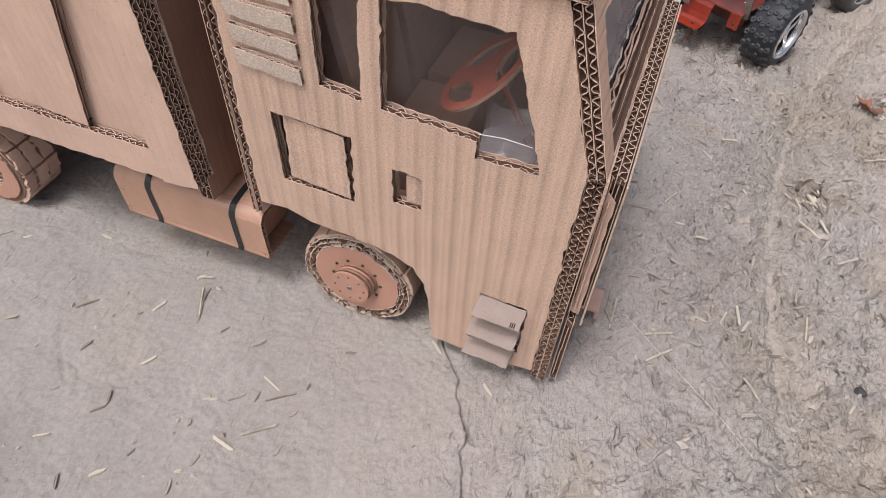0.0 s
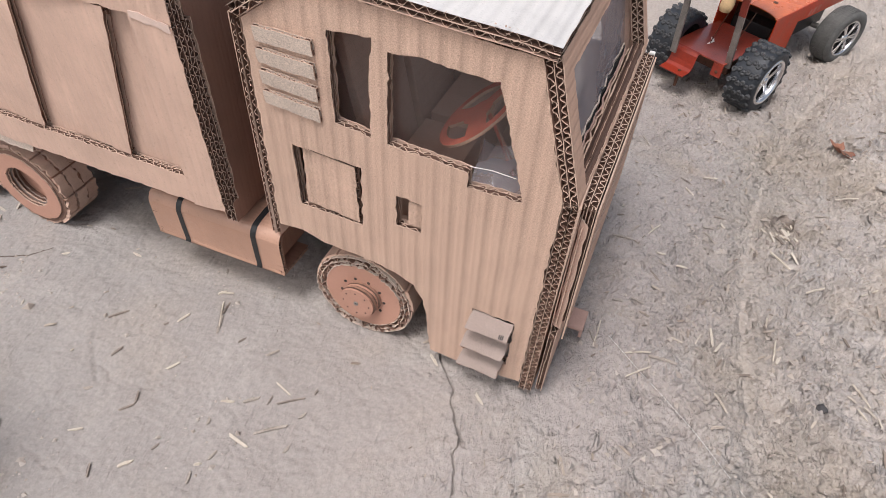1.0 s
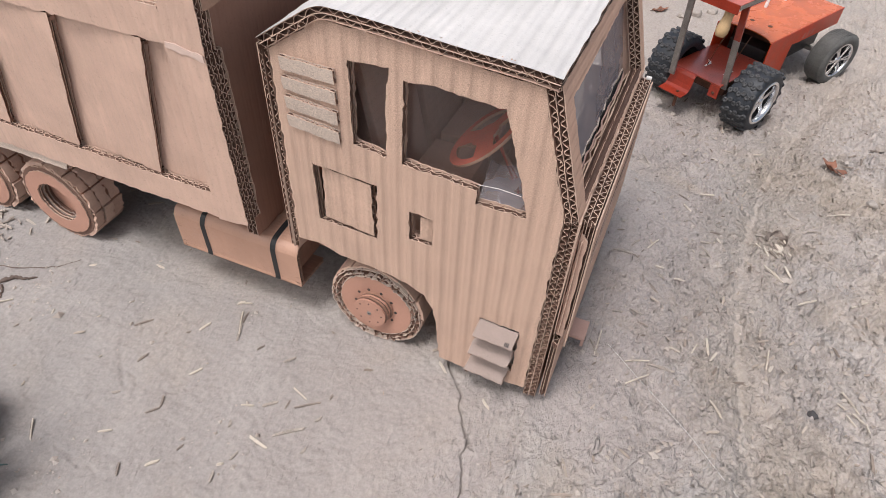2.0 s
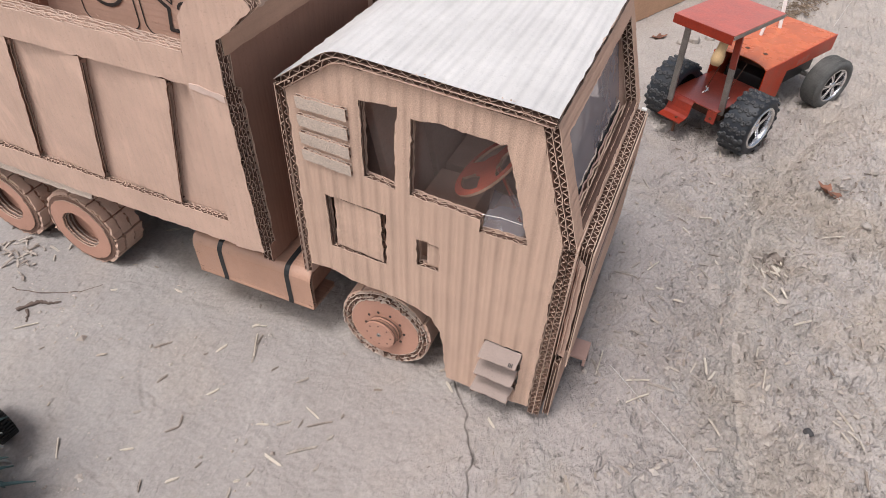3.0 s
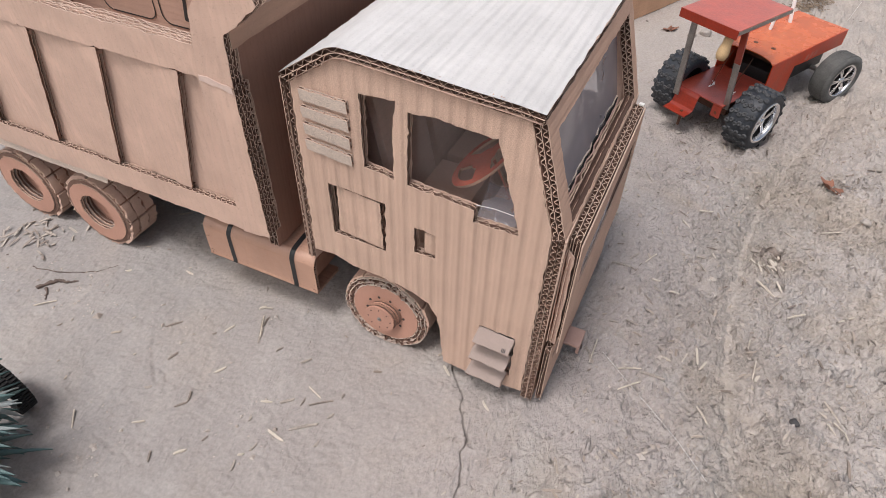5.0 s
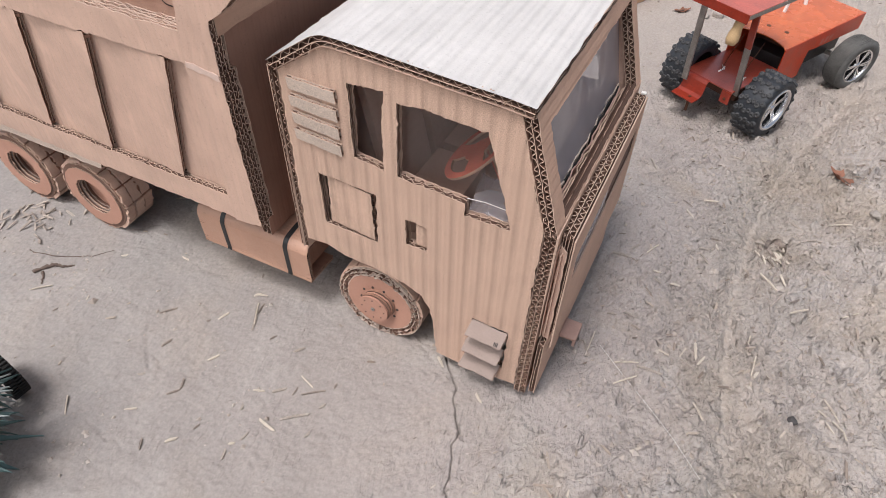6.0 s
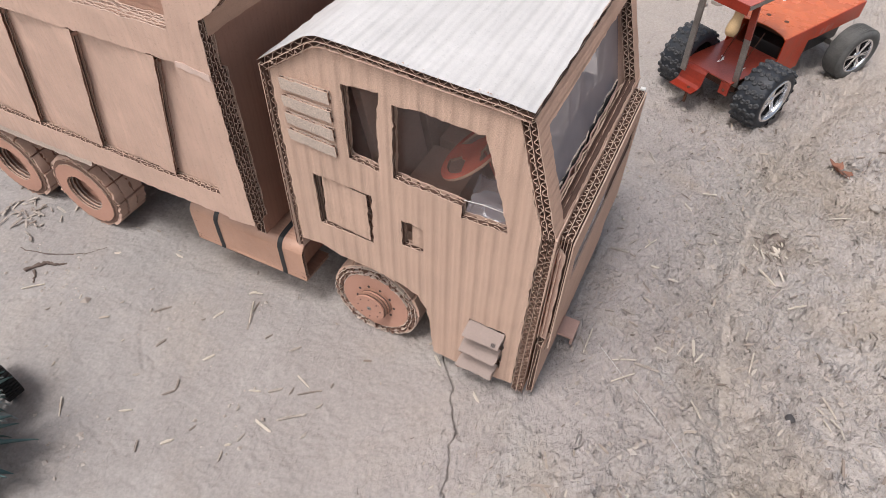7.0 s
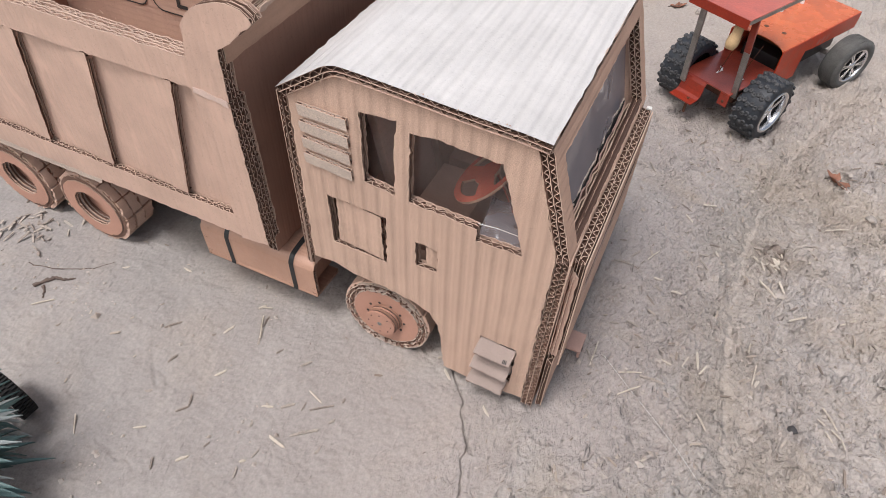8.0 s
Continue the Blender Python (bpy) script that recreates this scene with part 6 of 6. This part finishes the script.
PALE = [(0.093, 0.346, 0.016, -47), (0.113, 0.381, 0.019, 24), (0.133, 0.289, 0.01, -62), (0.194, 0.259, 0.029, -45), (0.228, 0.227, 0.025, 41), (0.147, 0.123, 0.015, 69), (0.199, 0.129, 0.012, 71),
        (0.102, 0.216, 0.012, 4), (0.252, 0.505, 0.036, 74), (0.187, 0.296, 0.021, -68), (0.196, 0.303, 0.015, 4), (0.079, 0.227, 0.01, 1), (-0.413, -0.003, 0.013, -8), (-0.305, -0.009, 0.009, 51),
        (-0.294, -0.095, 0.013, 58), (-0.319, -0.049, 0.014, 68), (-0.229, -0.106, 0.012, 19), (-0.2, -0.132, 0.021, -11), (-0.267, -0.183, 0.012, 46), (-0.217, -0.161, 0.006, 29), (-0.324, -0.176, 0.013, 29),
        (-0.478, -0.031, 0.008, 40)]
GREY_NEAR = [(0.036, 0.236, 0.023, 0), (0.047, 0.257, 0.017, 62), (0.028, 0.429, 0.024, -59), (0.124, 0.267, 0.02, -50), (0.214, 0.384, 0.024, -22), (0.236, 0.355, 0.017, 18), (0.134, 0.115, 0.017, -16),
             (0.038, 0.088, 0.023, -60), (0.068, 0.151, 0.014, -12), (0.209, 0.134, 0.014, -41), (0.103, 0.091, 0.026, -1), (0.05, 0.144, 0.012, 15), (0.155, 0.189, 0.012, -72), (0.105, 0.129, 0.008, -27),
             (0.181, 0.334, 0.014, 10), (0.09, 0.409, 0.01, 1), (0.123, 0.284, 0.017, 3), (0.205, 0.234, 0.027, 66), (0.082, 0.215, 0.011, -33), (0.186, 0.255, 0.029, 85)]
GREY_LEFT = [(-0.222, -0.049, 0.013, 53), (-0.212, -0.096, 0.015, 42), (-0.182, -0.113, 0.028, 39), (-0.161, -0.123, 0.008, 80), (-0.211, -0.15, 0.01, 81), (-0.217, -0.172, 0.011, 108), (-0.285, -0.041, 0.022, 113),
             (-0.232, -0.127, 0.007, 106), (-0.344, -0.142, 0.008, 39), (-0.165, -0.092, 0.008, 65)]
DARK = [(0.078, 0.194, 0.016, -45), (0.13, 0.306, 0.014, 10), (0.087, 0.364, 0.017, -32), (0.144, 0.184, 0.017, -73), (0.187, 0.159, 0.014, -71), (0.225, 0.241, 0.021, 47), (-0.348, -0.103, 0.012, 72),
        (-0.181, -0.084, 0.024, 37), (-0.301, -0.144, 0.013, 50), (-0.3, -0.133, 0.013, 117), (-0.289, -0.198, 0.012, 121), (-0.29, -0.023, 0.015, 100), (-0.318, 0.017, 0.006, 107), (-0.376, -0.07, 0.019, 52),
        (-0.329, -0.061, 0.005, 49), (-0.255, -0.048, 0.009, 66), (-0.257, -0.162, 0.007, 69), (-0.198, -0.09, 0.01, 93), (-0.166, -0.068, 0.006, 90)]
for kind, wide, mat, lab in ((PALE, 0.0022, M_STRAWY, "pale split straw chip lying on clay"), (GREY_NEAR + GREY_LEFT, 0.0022, M_CHIPG, "grey weathered wood chip lying on clay"), (DARK, 0.0015, M_CHIPD, "dark bark splinter half sunk in clay")):
    for x, y, L, yaw in kind:
        g = Geo()
        straw_geo(g, 0, 0, 0, L, wide * rng.uniform(0.7, 1.3), 0, 0, mat, 0.0012)
        ob = part("wood_chip", g)
        ob.location = (x, y, gz(x, y) + 0.0004)
        ob.rotation_euler = (rng.gauss(0, 0.15), rng.gauss(0, 0.06), radians(yaw))
        tagged(ob, lab, "wood chip", "chips on the ground")


def scatter_straw():
    r = np.random.RandomState(21)
    g = Geo()
    spots = np.concatenate([np.stack([r.uniform(-0.75, 0.50, 17000), r.uniform(-0.32, 0.75, 17000)], 1),
                            np.stack([r.uniform(-0.7, 0.9, 5000), r.uniform(0.6, 2.2, 5000)], 1)])
    patch = lattice_noise(spots[:, 0] * 9, spots[:, 1] * 9, 40)
    keep = 0.014 + 0.16 * step01((spots[:, 0] + 0.04) / 0.16) + 0.07 * patch
    spots = spots[r.uniform(0, 1, len(spots)) < keep]
    zs = ground_height(spots[:, 0], spots[:, 1])
    for (x, y), z in zip(spots, zs):
        L = min(0.019, 0.0025 + r.exponential(0.0038))
        straw_geo(g, x, y, z + r.uniform(0.0002, 0.0014), L, min(0.0024, L * r.uniform(0.12, 0.35)), r.normal(1.2, 0.65), r.normal(0, 0.16), M_STRAW)
    tagged(part("straw_litter", g), "scattered chopped straw and chaff on clay", "straw litter", kind="stuff")


def scatter_crumbs():
    r = np.random.RandomState(22)
    g = Geo()
    base = np.array([(1, 0, 0), (0, 1, 0), (-1, 0, 0), (0, -1, 0), (0, 0, 1), (0, 0, -1.0)])
    faces = [(0, 1, 4), (1, 2, 4), (2, 3, 4), (3, 0, 4), (1, 0, 5), (2, 1, 5), (3, 2, 5), (0, 3, 5)]
    spots = np.concatenate([np.stack([r.uniform(-0.70, 0.50, 50000), r.uniform(-0.32, 0.75, 50000)], 1),
                            np.stack([r.uniform(-0.6, 0.9, 6000), r.uniform(0.6, 1.9, 6000)], 1)])
    patch = lattice_noise(spots[:, 0] * 14, spots[:, 1] * 14, 41)
    keep = 0.02 + 0.44 * step01((spots[:, 0] - 0.0) / 0.2) + 0.22 * patch
    spots = spots[r.uniform(0, 1, len(spots)) < keep]
    zs = ground_height(spots[:, 0], spots[:, 1])
    for (x, y), z in zip(spots, zs):
        s = min(0.0055, 0.0006 + r.exponential(0.0008))
        a = r.uniform(0, 6.28)
        turn = np.array([(math.cos(a), math.sin(a), 0), (-math.sin(a), math.cos(a), 0), (r.normal(0, 0.3), r.normal(0, 0.3), 1)])
        vs = (base * r.uniform(0.6, 1.3, (6, 1)) * (1, 0.85, 0.7) * s) @ turn + (x, y, z + s * 0.15)
        g.add(vs.tolist(), faces, M_CRUMB)
    tagged(part("soil_crumbs", g), "small crumbs and clods of dry clay", "soil", kind="stuff")


def ridge_grass():
    r = random.Random(23)
    g = Geo()
    for i in range(1300):
        t = r.random()
        x, y = 0.19 + 0.11 * t + r.gauss(0, 0.014), 1.10 + 0.33 * t + r.gauss(0, 0.014)
        straw_geo(g, x, y, gz(x, y) + 0.002 + r.random() * 0.003, r.uniform(0.003, 0.012), r.uniform(0.0006, 0.0022), r.uniform(0, 6.28), r.gauss(0, 0.30), M_GRASS)
    tagged(part("dry_grass", g), "matted dry grass along a low earth ridge", "dry grass", kind="stuff")


def chip_heap():
    r = random.Random(41)
    g = Geo()
    for i in range(46):
        cx, cy = ((-0.623, -0.043), (-0.608, -0.024), (-0.652, -0.046))[i % 3]
        x, y = cx + r.gauss(0, 0.018), cy + r.gauss(0, 0.014)
        straw_geo(g, x, y, gz(x, y) + 0.0005 + r.random() * 0.003, r.uniform(0.005, 0.018), r.uniform(0.0012, 0.0034), r.uniform(0, 6.28), r.gauss(0, 0.2), M_DULL)
    tagged(part("wood_chip_heap", g), "small heap of pale wood chips beside the truck's rear wheels", "wood chips", kind="stuff")


chip_heap()
scatter_straw()
scatter_crumbs()
ridge_grass()


def dry_leaf(x, y, size, yaw):
    """A curled dead leaf with a lobed rim, a midrib and a stalk."""
    z = gz(x, y)
    vs, n, rings = [(0, 0, 0.002)], 26, 4
    for j in range(1, rings + 1):
        for i in range(n):
            a = 2 * math.pi * i / n
            r = size * (0.55 + 0.45 * abs(math.cos(a)) ** 1.5) * (1 + 0.22 * math.sin(5 * a + 0.7) + 0.08 * math.sin(11 * a)) * j / rings
            px, py = r * math.cos(a), 0.62 * r * math.sin(a)
            vs.append((px, py, 0.002 + 5.5 * py * py / size * 0.25 + 0.35 * max(0, px) ** 2 / size + 0.0016 * math.sin(3 * a + j)))
    fs = [(0, 1 + i, 1 + (i + 1) % n) for i in range(n)]
    for j in range(rings - 1):
        fs += [(1 + j * n + i, 1 + (j + 1) * n + i, 1 + (j + 1) * n + (i + 1) % n, 1 + j * n + (i + 1) % n) for i in range(n)]
    g = Geo()
    g.add(vs, fs, M_DRYLEAF, True)
    g.add([(p, q, c - 0.0004) for p, q, c in vs], [f[::-1] for f in fs], M_DRYLEAF, True)
    g.tube([(-size * 1.35, 0.001, 0.001), (-size * 0.6, 0, 0.003), (size * 0.6, 0, 0.0035)], 0.0006, M_TWIG, 6)
    ob = part("dry_leaf", g)
    ob.location, ob.rotation_euler = (x, y, z), (0.12, 0.05, yaw)
    tagged(ob, "curled reddish-brown dry leaf on clay", "leaf", "dry leaves")


def lump(name, x, y, s, mat, label, category, seed):
    bm = bmesh.new()
    bmesh.ops.create_icosphere(bm, subdivisions=3, radius=s)
    for v in bm.verts:
        v.co *= 1 + 0.35 * noise.noise(v.co * (1.6 / s) + Vector((seed, 0, 0)))
        v.co.z *= 0.65
    g = Geo()
    bm.verts.index_update()
    g.add([v.co.copy() for v in bm.verts], [[v.index for v in f.verts] for f in bm.faces], mat, True)
    bm.free()
    ob = part(name, g)
    ob.location = (x, y, gz(x, y) + s * 0.3)
    tagged(ob, label, category)


def clump():
    x, y = 0.196, 0.315
    r = random.Random(31)
    ob = thing("debris_clump", (x, y, gz(x, y)), "brown clump of bark and straw bits on clay", "debris")
    g = Geo()
    for i in range(34):
        px, py = x + r.gauss(0, 0.009), y + 0.010 - abs(r.gauss(0, 0.026))
        straw_geo(g, px, py, gz(px, py) + 0.0006 + r.random() * 0.002, r.uniform(0.005, 0.018), r.uniform(0.001, 0.003), r.gauss(-1.0, 0.6), r.gauss(0, 0.12), M_STRAWY if i % 3 == 1 else M_STRAW if i % 3 else M_CHIPD)
    tagged(part("chip_litter", g, ob), kind="stuff")
    g = Geo()
    vs, fs = [], []
    for j in range(5):
        for i in range(11):
            a = -0.5 + 3.9 * i / 10
            rr = 0.0095 + 0.0014 * math.sin(3 * a + j) + 0.0006 * j
            vs.append((x + rr * math.cos(a), y + 0.010 + 0.9 * rr * math.sin(a), gz(x, y) - 0.002 + 0.0026 * j * (1 + 0.25 * math.sin(5 * a))))
    fs = [(11 * j + i, 11 * j + i + 1, 11 * j + i + 12, 11 * j + i + 11) for j in range(4) for i in range(10)]
    g.add(vs, fs, M_CHIPD)
    g.add([(x + (p - x) * 0.86, y + 0.010 + (q - y - 0.010) * 0.86, h) for p, q, h in vs], [f[::-1] for f in fs], M_CHIPD)
    part("bark", g, ob, "dark brown bark piece")


def twig(points, radius):
    g = Geo()
    line = smooth_line(points, 7)
    pts = [Vector((x + rng.gauss(0, 0.0005), y + rng.gauss(0, 0.0005), gz(x, y) + radius * rng.uniform(0.1, 0.9))) for x, y in line]
    g.tube(pts, radius, M_TWIG, 7, [(1 - 0.6 * i / (len(pts) - 1)) * rng.uniform(0.65, 1.3) for i in range(len(pts))])
    tagged(part("twig", g), "thin crooked grey twig on clay", "twig", "twigs")


dry_leaf(0.256, 0.486, 0.017, 2.4)
dry_leaf(-0.034, 0.915, 0.014, 0.6)
lump("pebble", 0.2364, 0.0908, 0.0042, M_PEBBLE, "small dark grey pebble on clay", "pebble", 2)
lump("clod", 0.268, 0.474, 0.006, M_CRUMB, "pale clod of dry clay beside a leaf", "clod", 5)
for k, (x, y, r) in enumerate(((0.336, 0.535, 0.0105), (0.352, 0.590, 0.0125), (0.312, 0.560, 0.0070), (0.300, 0.640, 0.0085), (0.338, 0.455, 0.0065), (0.295, 0.420, 0.0060), (0.030, 0.925, 0.0110), (0.058, 0.950, 0.0090), (0.008, 0.905, 0.0080), (0.045, 0.560, 0.0045))):
    lump("clod", x, y, r, M_CLOD, "rounded pale clod of dry clay on the ground", "clod", 11 + k)
clump()
twig([(-0.549, -0.097), (-0.538, -0.080), (-0.528, -0.076), (-0.517, -0.069)], 0.0026)
twig([(-0.581, -0.075), (-0.550, -0.068), (-0.518, -0.053), (-0.505, -0.044), (-0.495, -0.030)], 0.0007)
twig([(-0.541, -0.092), (-0.532, -0.098), (-0.528, -0.105)], 0.0015)


def ground_thread():
    g = Geo()
    far = [(0.274, 1.087), (0.303, 1.207), (0.336, 1.327), (0.378, 1.489)]
    g.tube([(x, y, gz(x, y) + 0.003) for x, y in far], 0.00025, M_WHITE, 5)
    tagged(part("thread", g), "pale string lying on the clay beyond the tractor", "thread")
    g = Geo()
    pts = [(0.050, 0.098), (0.062, 0.087), (0.086, 0.070), (0.1116, 0.0503), (0.140, 0.026), (0.1694, -0.003), (0.200, -0.030)]
    g.tube([(x, y, gz(x, y) + 0.0012) for x, y in pts], 0.00018, M_WHITE, 5)
    tagged(part("thread", g), "fine pale thread lying across the clay", "thread")


ground_thread()
